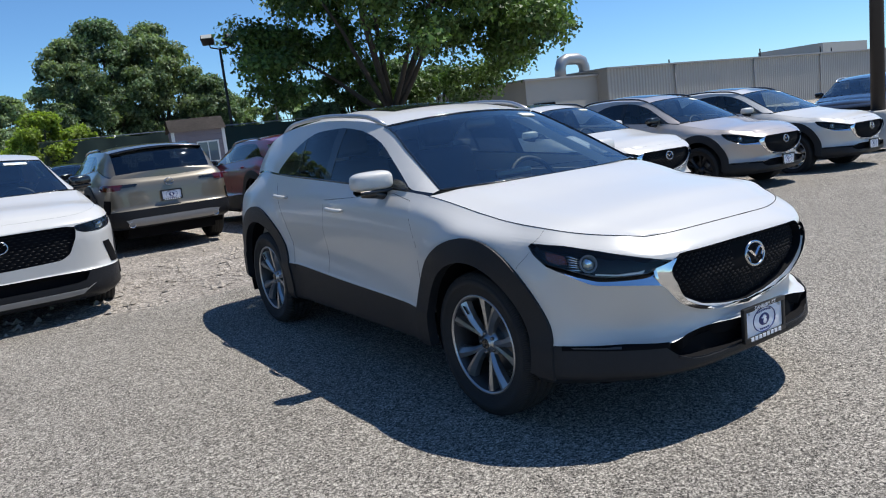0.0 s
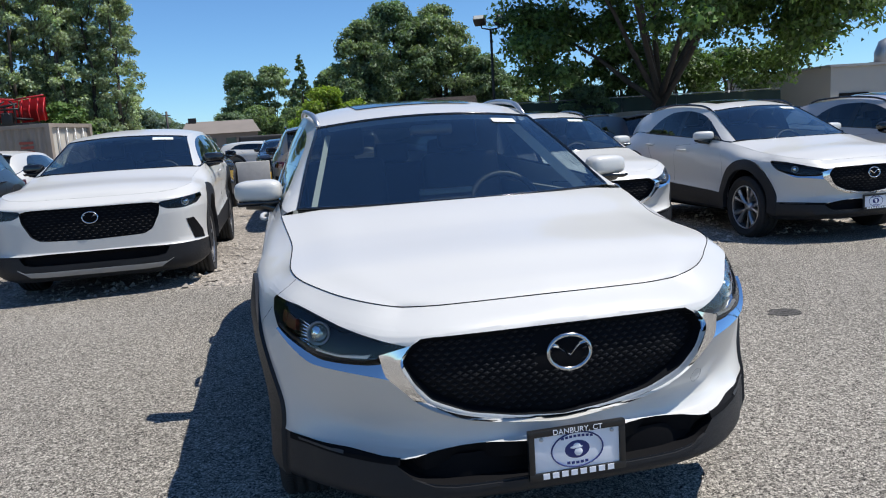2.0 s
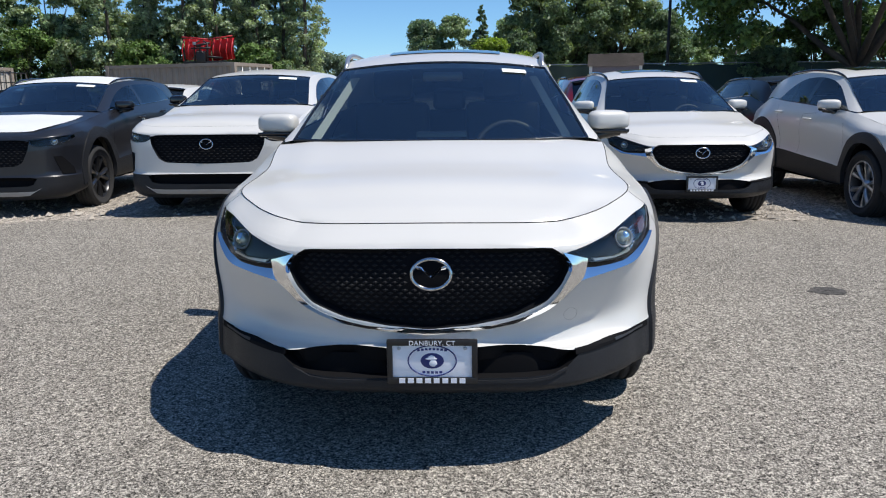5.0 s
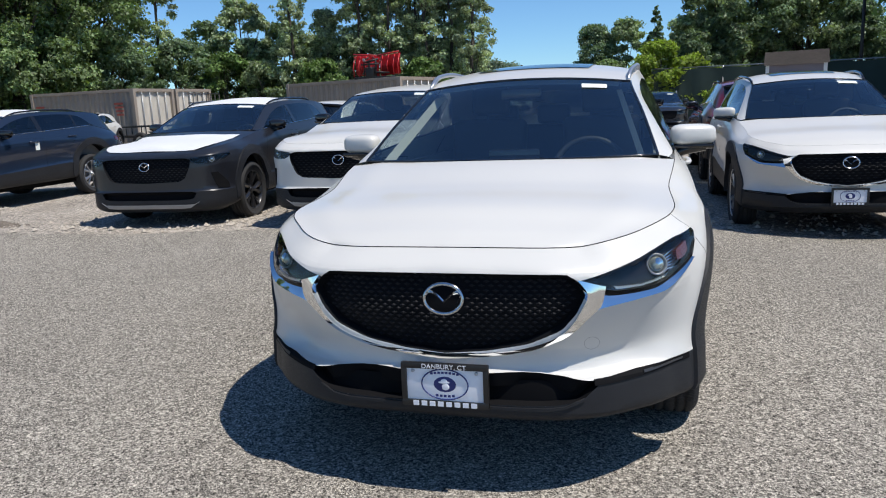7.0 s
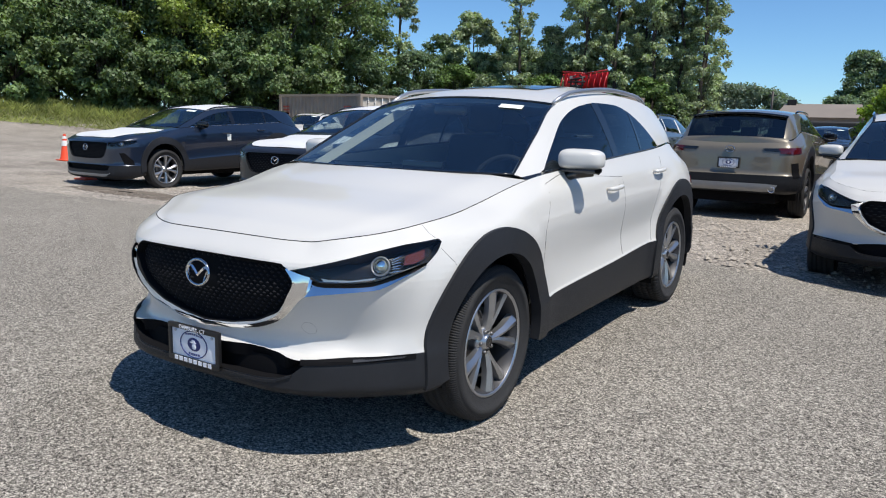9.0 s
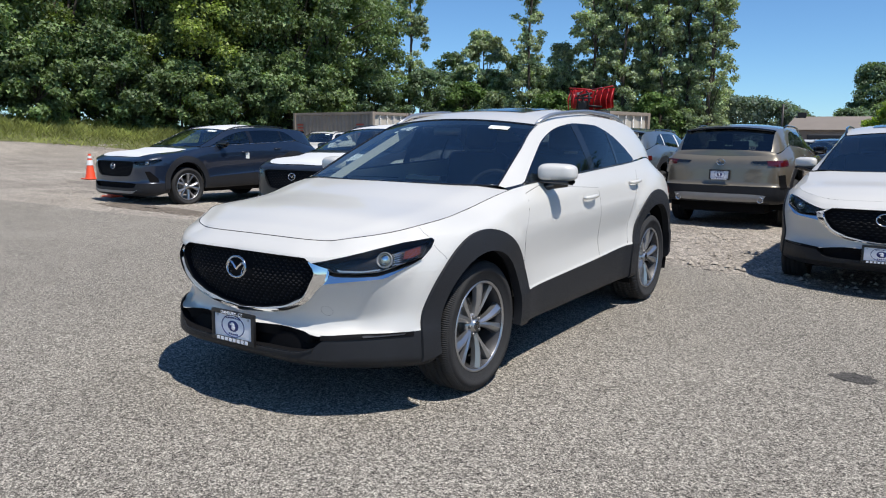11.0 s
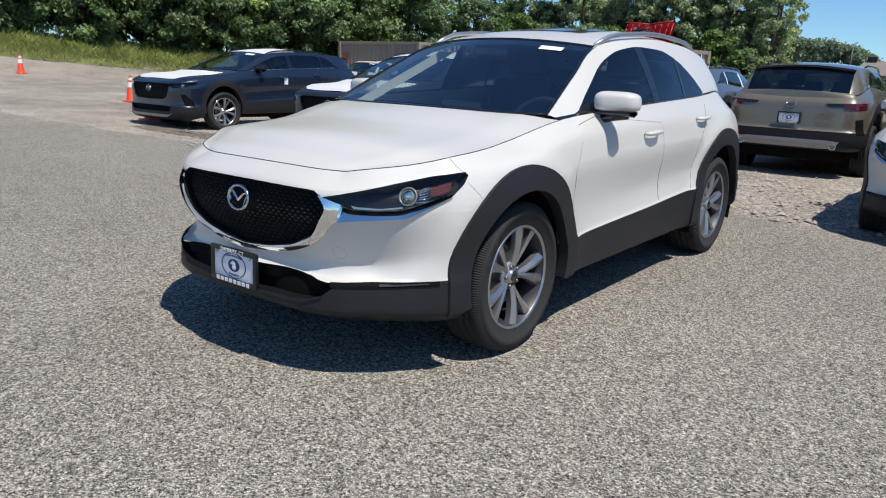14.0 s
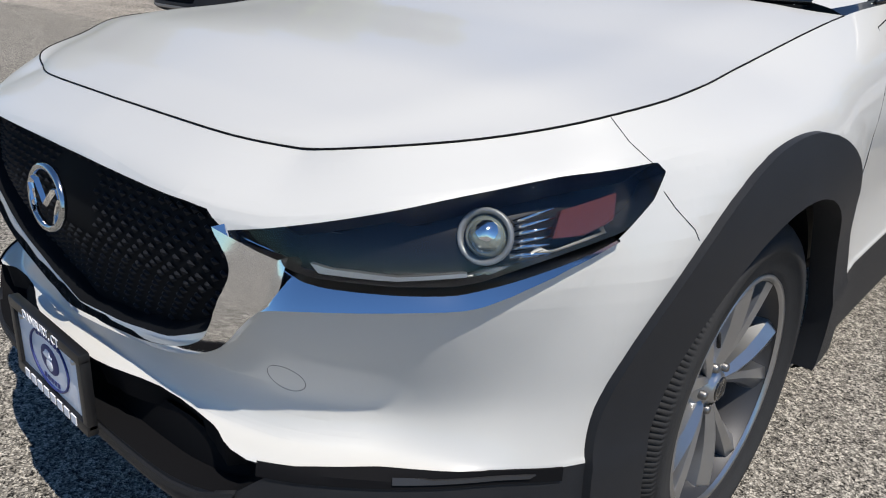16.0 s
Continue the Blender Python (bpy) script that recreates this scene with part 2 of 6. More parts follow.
def rounded(poly, per=6):
    """A closed smooth curve through corner points (every point stays a point of the curve)."""
    pts = [Vector(p) for p in poly]
    out, n = [], len(pts)
    for i in range(n):
        a, b, c, d = pts[i - 1], pts[i], pts[(i + 1) % n], pts[(i + 2) % n]
        for k in range(per):
            t = k / per
            out.append(0.5 * (2 * b + (c - a) * t + (2 * a - 5 * b + 4 * c - d) * t * t + (3 * b - 3 * c + d - a) * t**3))
    return out


def soft(poly, r=0.25, per=3):
    """A closed polygon with its corners rounded by a share r of their sides."""
    pts, out = [Vector(p) for p in poly], []
    for i, b in enumerate(pts):
        a, c = pts[i - 1], pts[(i + 1) % len(pts)]
        p, q = b.lerp(a, r), b.lerp(c, r)
        for k in range(per + 1):
            t = k / per
            out.append(p.lerp(b, t).lerp(b.lerp(q, t), t))
    return out


def cutout(bm, poly, d):
    """Takes the faces inside a polygon, seen along d, out of bm; returns them as a bmesh of their own."""
    d, e1, e2 = basis(d)
    flat = [(p.dot(e1), p.dot(e2)) for p in poly]
    lo = [min(q[k] for q in flat) - 0.06 for k in (0, 1)]
    hi = [max(q[k] for q in flat) + 0.06 for k in (0, 1)]
    bm.normal_update()
    depth = max(p.dot(d) for p in poly) + 0.35
    sel = []
    for f in bm.faces:
        c = f.calc_center_median()
        if f.normal.dot(d) < -0.02 and lo[0] < c.dot(e1) < hi[0] and lo[1] < c.dot(e2) < hi[1] and c.dot(d) < depth:
            sel.append(f)
    for a, b in zip(poly, poly[1:] + poly[:1]):
        nrm = (b - a).cross(d)
        if nrm.length < 1e-7:
            continue
        geom = list({g for f in sel for g in (*f.verts, *f.edges)}) + sel
        res = bmesh.ops.bisect_plane(bm, geom=geom, dist=1e-5, plane_co=a, plane_no=nrm.normalized())
        sel = [g for g in res["geom"] if isinstance(g, bmesh.types.BMFace) and g.is_valid]
    gone = [f for f in sel if f.is_valid and inside((f.calc_center_median().dot(e1), f.calc_center_median().dot(e2)), flat)]
    out = bmesh.new()
    at = {}
    for f in gone:
        for v in f.verts:
            if v not in at:
                at[v] = out.verts.new(v.co)
        try:
            out.faces.new([at[v] for v in f.verts])
        except ValueError:
            pass
    bmesh.ops.delete(bm, geom=gone, context="FACES")
    return out


def on(tree, p, d):
    hit, nrm, _, _ = tree.ray_cast(Vector(p) - 3 * d, d)
    if hit is None:
        hit, nrm, _, _ = tree.find_nearest(p)
    return hit, (nrm if nrm.dot(d) < 0 else -nrm)


def fill(tree, poly, d, off=0.0, rim=0.0, step=0.03):
    """A panel in the shape of a polygon laid on a surface, seen along d, off it by off, with an edge that reaches rim deep (or up, if negative)."""
    d, e1, e2 = basis(d)
    bm = bmesh.new()
    flat = [(p.dot(e1), p.dot(e2)) for p in poly]
    bm.faces.new([bm.verts.new(e1 * a + e2 * b) for a, b in flat])
    for k, e in ((0, e1), (1, e2)):
        lo, hi = min(q[k] for q in flat), max(q[k] for q in flat)
        n = int((hi - lo) / step)
        for i in range(1, n + 1):
            bmesh.ops.bisect_plane(bm, geom=list(bm.verts) + list(bm.edges) + list(bm.faces), dist=1e-6, plane_co=e * (lo + (hi - lo) * i / (n + 1)), plane_no=e)
    nr = {}
    for v in bm.verts:
        p, n = on(tree, v.co, d)
        nr[v] = n
        v.co = p + n * off
    bm.normal_update()
    if sum(f.normal.dot(d) for f in bm.faces) > 0:
        bmesh.ops.reverse_faces(bm, faces=list(bm.faces))
    if rim:
        edges = [e for e in bm.edges if e.is_boundary]
        twin = {v: bm.verts.new(v.co - nr[v] * rim) for e in edges for v in e.verts}
        for e in edges:
            a, b = e.verts
            loop = e.link_loops[0]
            if loop.vert is a:
                a, b = b, a
            bm.faces.new((a, b, twin[b], twin[a]))
    return bm


def band(tree, inner, outer, d, off, rim, sub=3, first=None):
    """A strip between two open rows of points, laid on a surface, with edges."""
    d = Vector(d).normalized()
    rows = []
    for k in range(sub + 1):
        row = []
        for a, b in zip(inner, outer):
            p, n = on(tree, Vector(a).lerp(Vector(b), k / sub), d)
            row.append(p + n * (off if first is None else first + (off - first) * k / sub))
        rows.append(row)
    inn = [p + Vector(d) * rim for p in rows[0]]
    out = [p + Vector(d) * (off + 0.004) for p in rows[-1]]
    bm = grid_bm([inn] + rows + [out])
    bm.normal_update()
    if sum(f.normal.dot(d) for f in bm.faces) > 0:
        bmesh.ops.reverse_faces(bm, faces=list(bm.faces))
    return bm


def both(points):
    """The mirror image of points across the middle of a car."""
    return [Vector((-p[0], p[1], p[2])) for p in points]


def outward(bm, c=Vector((0, 0, .8))):
    """Turns all faces away from the point c."""
    bm.normal_update()
    if sum(f.normal.dot(f.calc_center_median() - c) for f in bm.faces) < 0:
        bmesh.ops.reverse_faces(bm, faces=list(bm.faces))
    return bm


def islands(bm):
    """The loose pieces of a bmesh, each as a bmesh of its own."""
    left, out = set(bm.faces), []
    while left:
        stack = [left.pop()]
        own = list(stack)
        while stack:
            for e in stack.pop().edges:
                for f in e.link_faces:
                    if f in left:
                        left.discard(f)
                        stack.append(f)
                        own.append(f)
        one, at = bmesh.new(), {}
        for f in own:
            for v in f.verts:
                if v not in at:
                    at[v] = one.verts.new(v.co)
            one.faces.new([at[v] for v in f.verts])
        out.append(one)
    bm.free()
    return out


# ---- cars ----
OUTLINE = [(0, -2.21), (.30, -2.197), (.48, -2.15), (.62, -2.055), (.74, -1.92), (.825, -1.76), (.872, -1.55), (.89, -1.33), (.878, -.9),
           (.868, 0), (.862, .7), (.862, 1.1), (.858, 1.33), (.838, 1.6), (.78, 1.88), (.65, 2.05), (.43, 2.13), (0, 2.16)]
OUTLINE_TALL = [(0, -2.21), (.34, -2.205), (.56, -2.18), (.72, -2.11), (.82, -1.98), (.868, -1.80), (.885, -1.58), (.89, -1.33), (.878, -.9),
                (.868, 0), (.865, .7), (.865, 1.1), (.862, 1.33), (.852, 1.62), (.82, 1.92), (.72, 2.09), (.46, 2.15), (0, 2.165)]
# Upright profiles of the body at places along its outline: inset and height from the sill up to the belt.
PROFILES = {
    0: ((.10, .245), (.0, .31), (.010, .44), (.046, .452), (.048, .50), (.02, .64), (.05, .772), (.145, .834)),
    2: ((.10, .245), (.0, .305), (.010, .415), (.056, .428), (.076, .485), (.015, .66), (.025, .755), (.140, .830)),
    3: ((.095, .243), (.0, .305), (.010, .414), (.054, .427), (.080, .478), (.004, .685), (.025, .775), (.112, .849)),
    4: ((.09, .24), (.0, .30), (.010, .422), (.016, .435), (.036, .51), (.0, .70), (.03, .80), (.115, .868)),
    5: ((.05, .25), (.0, .30), (.004, .43), (.008, .443), (.012, .53), (.003, .70), (.03, .83), (.10, .898)),
    7: ((.03, .28), (.0, .31), (.0, .42), (.0, .45), (.0, .57), (.005, .72), (.035, .87), (.155, .945)),
    8: ((.05, .28), (.012, .31), (.008, .475), (.013, .49), (.022, .62), (.006, .80), (.028, .94), (.105, 1.035)),
    9: ((.05, .29), (.012, .32), (.0, .525), (.006, .54), (.026, .66), (.008, .84), (.022, .965), (.083, 1.097)),
    10: ((.05, .30), (.012, .33), (.0, .56), (.006, .575), (.022, .69), (.004, .87), (.025, .99), (.092, 1.135)),
    12: ((.03, .34), (.0, .37), (.0, .52), (.0, .56), (.0, .70), (.0, .86), (.025, 1.0), (.13, 1.175)),
    14: ((.08, .33), (.0, .38), (.0, .56), (.01, .58), (.01, .70), (.02, .85), (.06, 1.0), (.20, 1.12)),
    17: ((.10, .34), (.0, .38), (.0, .56), (.02, .58), (.05, .70), (.08, .85), (.10, .98), (.24, 1.05)),
}
TALL_ENDS = {
    0: ((.10, .175), (.0, .235), (.0, .40), (.012, .413), (.012, .52), (.012, .64), (.03, .785), (.15, .848)),
    2: ((.10, .175), (.0, .235), (.0, .40), (.012, .413), (.014, .53), (.012, .66), (.028, .79), (.14, .852)),
    3: ((.095, .175), (.0, .235), (.0, .40), (.012, .413), (.014, .53), (.008, .68), (.028, .80), (.13, .864)),
    4: ((.09, .18), (.0, .24), (.0, .40), (.010, .413), (.014, .53), (.004, .70), (.03, .815), (.115, .880)),
    5: ((.05, .22), (.0, .26), (.0, .40), (.006, .413), (.010, .53), (.003, .70), (.03, .84), (.10, .905)),
    14: ((.08, .34), (.0, .40), (.0, .58), (.012, .60), (.01, .70), (.012, .82), (.03, .94), (.12, 1.055)),
    17: ((.10, .34), (.0, .40), (.0, .58), (.03, .60), (.04, .70), (.045, .82), (.055, .93), (.12, 1.0)),
}
ROOFLINE = [(-.95, .70, 1.05), (-.6, .632, 1.235), (-.25, .565, 1.395), (.1, .592, 1.452), (.5, .608, 1.475), (.9, .605, 1.463), (1.3, .59, 1.42), (1.6, .57, 1.335), (1.84, .55, 1.19)]
ROOFLINE_TALL = [(-.95, .70, 1.05), (-.6, .64, 1.225), (-.25, .59, 1.39), (.1, .61, 1.445), (.5, .62, 1.465), (.9, .62, 1.465), (1.3, .615, 1.452), (1.6, .605, 1.425), (1.75, .60, 1.37), (1.95, .61, 1.08)]
WINDOW_TOP = [(-.80, 1.047), (-.5, 1.205), (-.27, 1.318), (-.02, 1.395), (.2, 1.42), (.45, 1.415), (.66, 1.37), (.84, 1.285), (.98, 1.185)]
WINDOW_TOP_TALL = [(-.80, 1.047), (-.5, 1.185), (-.25, 1.29), (.06, 1.375), (.3, 1.40), (.7, 1.415), (1.05, 1.40), (1.25, 1.32), (1.36, 1.225)]


def wheel(at, turn, r, rim_mat, parent, hero, teeth=200):
    """A road wheel: tyre with grooves, barrel, five pairs of spokes, hub cap, nuts and brake disc. Its outer face looks along +x."""
    m = Matrix.Translation(at) @ Matrix.Rotation(turn, 4, "Z")
    steps = 4 * teeth if hero else 40
    k = r / 0.34
    prof = [(.232, -.085), (.25, -.098), (.30, -.107), (.322, -.102), (.335, -.088)]
    for a in (-.058, -.022, .022, .058):
        prof += [(.342, a - .007), (.334, a - .005), (.334, a + .005), (.342, a + .007)]
    prof += [(.336, .088), (.322, .102), (.312, .1045), (.311, .1075), (.285, .1085), (.284, .106), (.25, .10), (.236, .09), (.226, .08)]
    bm = bmesh.new()
    rows = []
    for rr, a in prof:
        row = []
        for i in range(steps):
            cut = hero and rr > .32
            th = 2 * math.pi * ((i // 4 + (0, .80, .82, .98)[i % 4] + (.4 if abs(a) < .06 else 0)) * 4 if cut else i) / steps
            q = rr * k - (.0022 if cut and i % 4 > 1 else 0)
            row.append(m @ Vector((a, math.cos(th) * q, math.sin(th) * q)))
        rows.append(row)
    tyre = part("tyre", grid_bm(rows, bm, True), M_RUBBER, parent, "black tyre with grooved tread", angle=10 if hero else 25)
    bm = lathe_bm([(.236 * k, .092), (.231 * k, .094), (.226 * k, .088), (.214 * k, .05), (.205 * k, -.07), (.225 * k, -.09)], min(steps, 96), m=m)
    part("rim", bm, M_BARREL if rim_mat is M_RIM else rim_mat, parent, "dark grey rim barrel" if rim_mat is M_RIM else "", angle=30)
    if rim_mat is M_RIM:
        part("rim_lip", lathe_bm([(.238 * k, .091), (.2345 * k, .0965), (.229 * k, .095), (.224 * k, .0885)], min(steps, 96), m=m), M_RIM, parent, "bright machined rim lip")
    for p in range(5):
        for side in (-1, 1):
            bm = bmesh.new()
            c0, c1 = 2 * math.pi * p / 5 + side * .10, 2 * math.pi * p / 5 + side * .27
            face = []
            for rr, ang, half, a in ((.046, c0, .016, .060), (.08, c0 + (c1 - c0) * .2, .015, .070), (.13, c0 + (c1 - c0) * .5, .0185, .079), (.18, c0 + (c1 - c0) * .78, .025, .084), (.229, c1, .034, .087)):
                row = []
                for f, drop in ((-1, .034), (-.86, .006), (-.1, .0), (.8, .016), (1, .04)):
                    an = ang + side * f * half / rr
                    row.append(m @ Vector((a - drop * min(1, rr / .09), math.cos(an) * rr * k, math.sin(an) * rr * k)))
                face.append(row)
            grid_bm(face, bm)
            bmesh.ops.recalc_face_normals(bm, faces=list(bm.faces))
            part("spoke", bm, rim_mat, parent, angle=14)
    bm = lathe_bm([(.0, .07), (.026, .07), (.031, .066), (.034, .058), (.06, .05), (.066, .03), (.066, .0)], 24, m=m)
    part("hub_cap", bm, rim_mat, parent)
    if hero:
        bm = lathe_bm([(.0, .0725), (.010, .0725), (.012, .071), (.018, .071), (.02, .0725), (.024, .0725), (.025, .07)], 20, m=m)
        part("centre_badge", bm, M_GLOSSB, parent, "small dark round centre badge")
        for p in range(5):
            th = 2 * math.pi * (p + .5) / 5
            bm = lathe_bm([(.0, .066), (.007, .066), (.0095, .062), (.0095, .04)], 8, m=m @ Matrix.Translation((0, math.cos(th) * .047, math.sin(th) * .047)))
            part("wheel_nut", bm, M_DISC, parent)
        bm = tube_bm([m @ Vector((.083, .16 * math.cos(2.2), .16 * math.sin(2.2))), m @ Vector((.088, .205 * math.cos(2.2), .205 * math.sin(2.2)))], .004, 6)
        part("valve", bm, M_RUBBER, parent)
    bm = lathe_bm([(.0, .0), (.10, .002), (.15, .002), (.15, -.02), (.0, -.02)], 32, m=m)
    part("brake_disc", bm, M_DISC, parent)
    return tyre


def plate_with_frame(m, parent, hero):
    """A dealer's plate: white board with a round blue mark in a black frame with a pale line of marks below."""
    m = m @ Matrix.Scale(.935, 4)
    p = part("number_plate", box_bm(-.142, .142, -.004, .004, -.062, .066, .003, m=m), M_PLATEW, parent, "white dealer plate with a round blue mark")
    bm = bmesh.new()
    for a in ((-.158, .158, -.012, .008, .060, .081), (-.158, .158, -.012, .008, -.079, -.056), (-.158, -.138, -.011, .008, -.07, .07), (.138, .158, -.011, .008, -.07, .07)):
        box_bm(*a, .004, bm, m=m)
    part("plate_frame", bm, M_FRAMEB, p, "black plastic plate frame")
    ring = [m @ Vector((math.cos(t * math.pi / 16) * .084, -.0055, math.sin(t * math.pi / 16) * .056 + .004)) for t in range(33)]
    part("round_mark", tube_bm(ring, .0022, 5, cap=False), M_PLATEB, p)
    for nm, mm, y, lumps in (("blue_disc", M_PLATEB, -.0042, ((.041, .029, 0, .004),)), ("white_blot", M_PLATEW, -.0062, ((.014, .013, .003, -.004), (.021, .005, -.003, .012), (.012, .008, -.002, .017)))):
        bm = bmesh.new()
        for sx, sz, dx, dz in lumps:
            bmesh.ops.create_uvsphere(bm, u_segments=20, v_segments=8, radius=1, matrix=m @ Matrix.LocRotScale((dx, y, dz), None, (sx, .0025, sz)))
        part(nm, bm, mm, p)
    for k, name, mm, n, w in ((-.0665, "pale_bar", M_PLATEW, 8, .0235), (.040, "blue_bar", M_PLATEB, 8, .0105), (-.032, "blue_bar", M_PLATEB, 5, .0115)):
        for i in range(n):
            x = (i - (n - 1) / 2) * w * 1.28
            bend = (1 - (x / .06) ** 2) * .007 * (1 if k > 0 else -1 if k > -.05 else 0)
            y = -.0135 if name == "pale_bar" else -.005
            part(name, box_bm(x - w * .44, x + w * .44, y, y + .003, k + bend - w * .37, k + bend + w * .37, m=m), mm, p, smooth=False)
    if hero:
        cu = bpy.data.curves.new("town_lettering", "FONT")
        cu.body, cu.size, cu.extrude, cu.align_x, cu.align_y, cu.space_character = "DANBURY, CT", .024, .0008, "CENTER", "CENTER", 1.05
        tx = new("town_lettering", cu)
        tx.matrix_world = m @ pose(0, -.0135, .0705, 90, 0, 0)
        dg = bpy.context.evaluated_depsgraph_get()
        me = bpy.data.meshes.new_from_object(tx.evaluated_get(dg))
        mw = tx.matrix_world.copy()
        bpy.data.objects.remove(tx)
        bm = bmesh.new()
        bm.from_mesh(me)
        bm.transform(mw)
        bpy.data.meshes.remove(me)
        part("town_lettering", bm, M_PLATEW, p, "white capital lettering on the frame", smooth=False)
    for x in (-.115, .115):
        part("plate_screw", lathe_bm([(0, -.009), (.006, -.008), (.007, -.004)], 8, "y", m=m @ Matrix.Translation((x, 0, .05))), M_SATIN, p)
    return p


def badge(at, parent, w=.066, h=.052, tilt=0.0, facing=1):
    """A chrome ring with two wings."""
    m = Matrix.Translation(at) @ pose(0, 0, 0, tilt, 0, 0 if facing > 0 else 180)
    pts = [m @ Vector((math.cos(t * math.pi / 18) * w, 0, math.sin(t * math.pi / 18) * h)) for t in range(37)]
    b = part("badge", tube_bm(pts, .0062, 8, cap=False), M_BADGE, parent, "satin chrome oval badge")
    bm = bmesh.new()
    for s in (-1, 1):
        for path, fat in (([(s * .063, .012), (s * .050, .025), (s * .034, .021), (s * .018, .007), (0, -.010)], 1.0), ([(s * .060, .012), (s * .053, .0), (s * .046, -.016), (s * .042, -.034)], .7)):
            grid_bm([[m @ Vector((x * w / .066, -.004 + dy, (z + dz * fat) * h / .052)) for x, z in path] for dz, dy in ((.006, .004), (.0, -.003), (-.007, .004))], bm)
    part("badge_wing", bm, M_CHROME, b, smooth=False)
    return b


def suv(label, where, yaw, paint, tall=False, hero=False, film=False, rim=None, group="", rails=True, plate=True, sticker=True, name="crossover_car", base=0.0):
    """A five-door crossover car, nose along -y before it is turned. tall: the longer, squarer kind."""
    car = thing(name, label, "car", group=group)
    rim = rim or M_RIM
    if tall:
        sx, sy = 1.065, 1.075

        def V(x, y, z):
            return Vector((x * sx, y * sy, z * (1.145 - .085 * z)))
    else:
        def V(x, y, z):
            return Vector((x, y, z))
    axle, r = (1.3275 * (1.06 if tall else 1)), (.36 if tall else .338)
    roofline, wintop = (ROOFLINE_TALL, WINDOW_TOP_TALL) if tall else (ROOFLINE, WINDOW_TOP)
    nose, aft, leftwards, rightwards = Vector((0, 1, 0)), Vector((0, -1, 0)), Vector((-1, 0, 0)), Vector((1, 0, 0))

    # The body as a closed ring of upright profiles.
    ncol, sub = (170, 6) if hero else (60, 2)
    us = np.linspace(0, 17, ncol + 1)
    keys = np.arange(18.0)
    plan = OUTLINE_TALL if tall else OUTLINE
    ox, oy = herm(keys, [p[0] for p in plan], us), herm(keys, [p[1] for p in plan], us)
    tx, ty = np.gradient(ox, us), np.gradient(oy, us)
    ty[0] = ty[-1] = 0
    ln = np.hypot(tx, ty)
    nx, ny = ty / ln, -tx / ln
    prof = {**PROFILES, **(TALL_ENDS if tall else {})}
    pk = sorted(prof)
    ins = [herm(pk, [prof[k][i][0] for k in pk], us) for i in range(8)]
    zz = [herm(pk, [prof[k][i][1] for k in pk], us) for i in range(8)]
    nrow = 7 * sub + 1
    lv = np.linspace(0, 7, nrow)
    grid = []
    for j in range(ncol + 1):
        ci, cz = herm(range(8), [a[j] for a in ins], lv), herm(range(8), [a[j] for a in zz], lv)
        col = [V(ox[j] - nx[j] * a, oy[j] - ny[j] * a, b) for a, b in zip(ci, cz)]
        for p in col:
            for yc, zc, ra in ((-axle - .03, .39, .47), (axle - .075, .40, .54)):
                e = min(1, max(0, (ra + .10 - math.hypot(p.y - yc, p.z - zc)) / .09))
                if not tall and p.x > .6:
                    p.x += .013 * e * e * (3 - 2 * e)
        grid.append(col)
    ring = [grid[j] for j in range(ncol + 1)] + [[Vector((-p.x, p.y, p.z)) for p in grid[j]] for j in range(ncol - 1, 0, -1)]
    rows = [[col[i] for col in ring] for i in range(nrow)]
    whole = grid_bm(rows, closed=True)
    whole.normal_update()
    tree = BVHTree.FromBMesh(whole)
    whole.free()
    cut = 2 * sub
    clad = grid_bm(rows[: cut + 1], closed=True)
    body = grid_bm(rows[cut:], closed=True)
    belt = [grid[j][-1] for j in range(ncol + 1)]
    bx, by, bz = [np.array([p[k] for p in belt]) for k in range(3)]

    # Wheel arches.
    arches = []
    for s in (1, -1):
        d = leftwards if s > 0 else rightwards
        for yc, front in ((-axle, True), (axle - .045, False)):
            hole, inner, outer = [], [], []
            q = r / (.338 if not tall else .33)
            cy, cz, ri, ro0 = (yc - .03 * q, .39 * q, .362 * q, .466 * q) if front else (yc - .03 * q, .40 * q, .425 * q, .535 * q)
            for a in np.linspace(-20, 200, 100 if hero else 28):
                c, n = math.cos(radians(a)), math.sin(radians(a))
                e = min(1, max(0, (a - 118) / 62))
                ro = ro0 - (.016 * q * e * e * (3 - 2 * e) if front else 0)
                inner.append(Vector((s, cy + c * ri, cz + n * ri)))
                outer.append(Vector((s, cy + (c if not front or a < 176 else -1) * ro, cz + n * ro)))
                hole.append(Vector((s, cy + c * (ri + .025), cz + n * (ri + .025))))
            hole += [Vector((s, yc - .3, -.2)), Vector((s, yc + .3, -.2))]
            for bm in (body, clad):
                cutout(bm, hole, d).free()
            keep = [(a, b) for a, b in zip(inner, outer) if b.z > V(0, 0, .27).z]
            arches.append((band(tree, [a for a, _ in keep], [b for _, b in keep], d, .012, .05), s))
            well = bmesh.new()
            grid_bm([[Vector((s * x, cy + math.cos(radians(a)) * (ri + .015), cz + math.sin(radians(a)) * (ri + .015))) for a in range(-20, 201, 10)] for x in (.83, .5)], well)
            bmesh.ops.contextual_create(well, geom=[])
            box_bm(s * .48, s * .5, yc - .45, yc + .45, .25, r + .44, 0, well)
            part("wheel_well", well, M_MATTB, car)
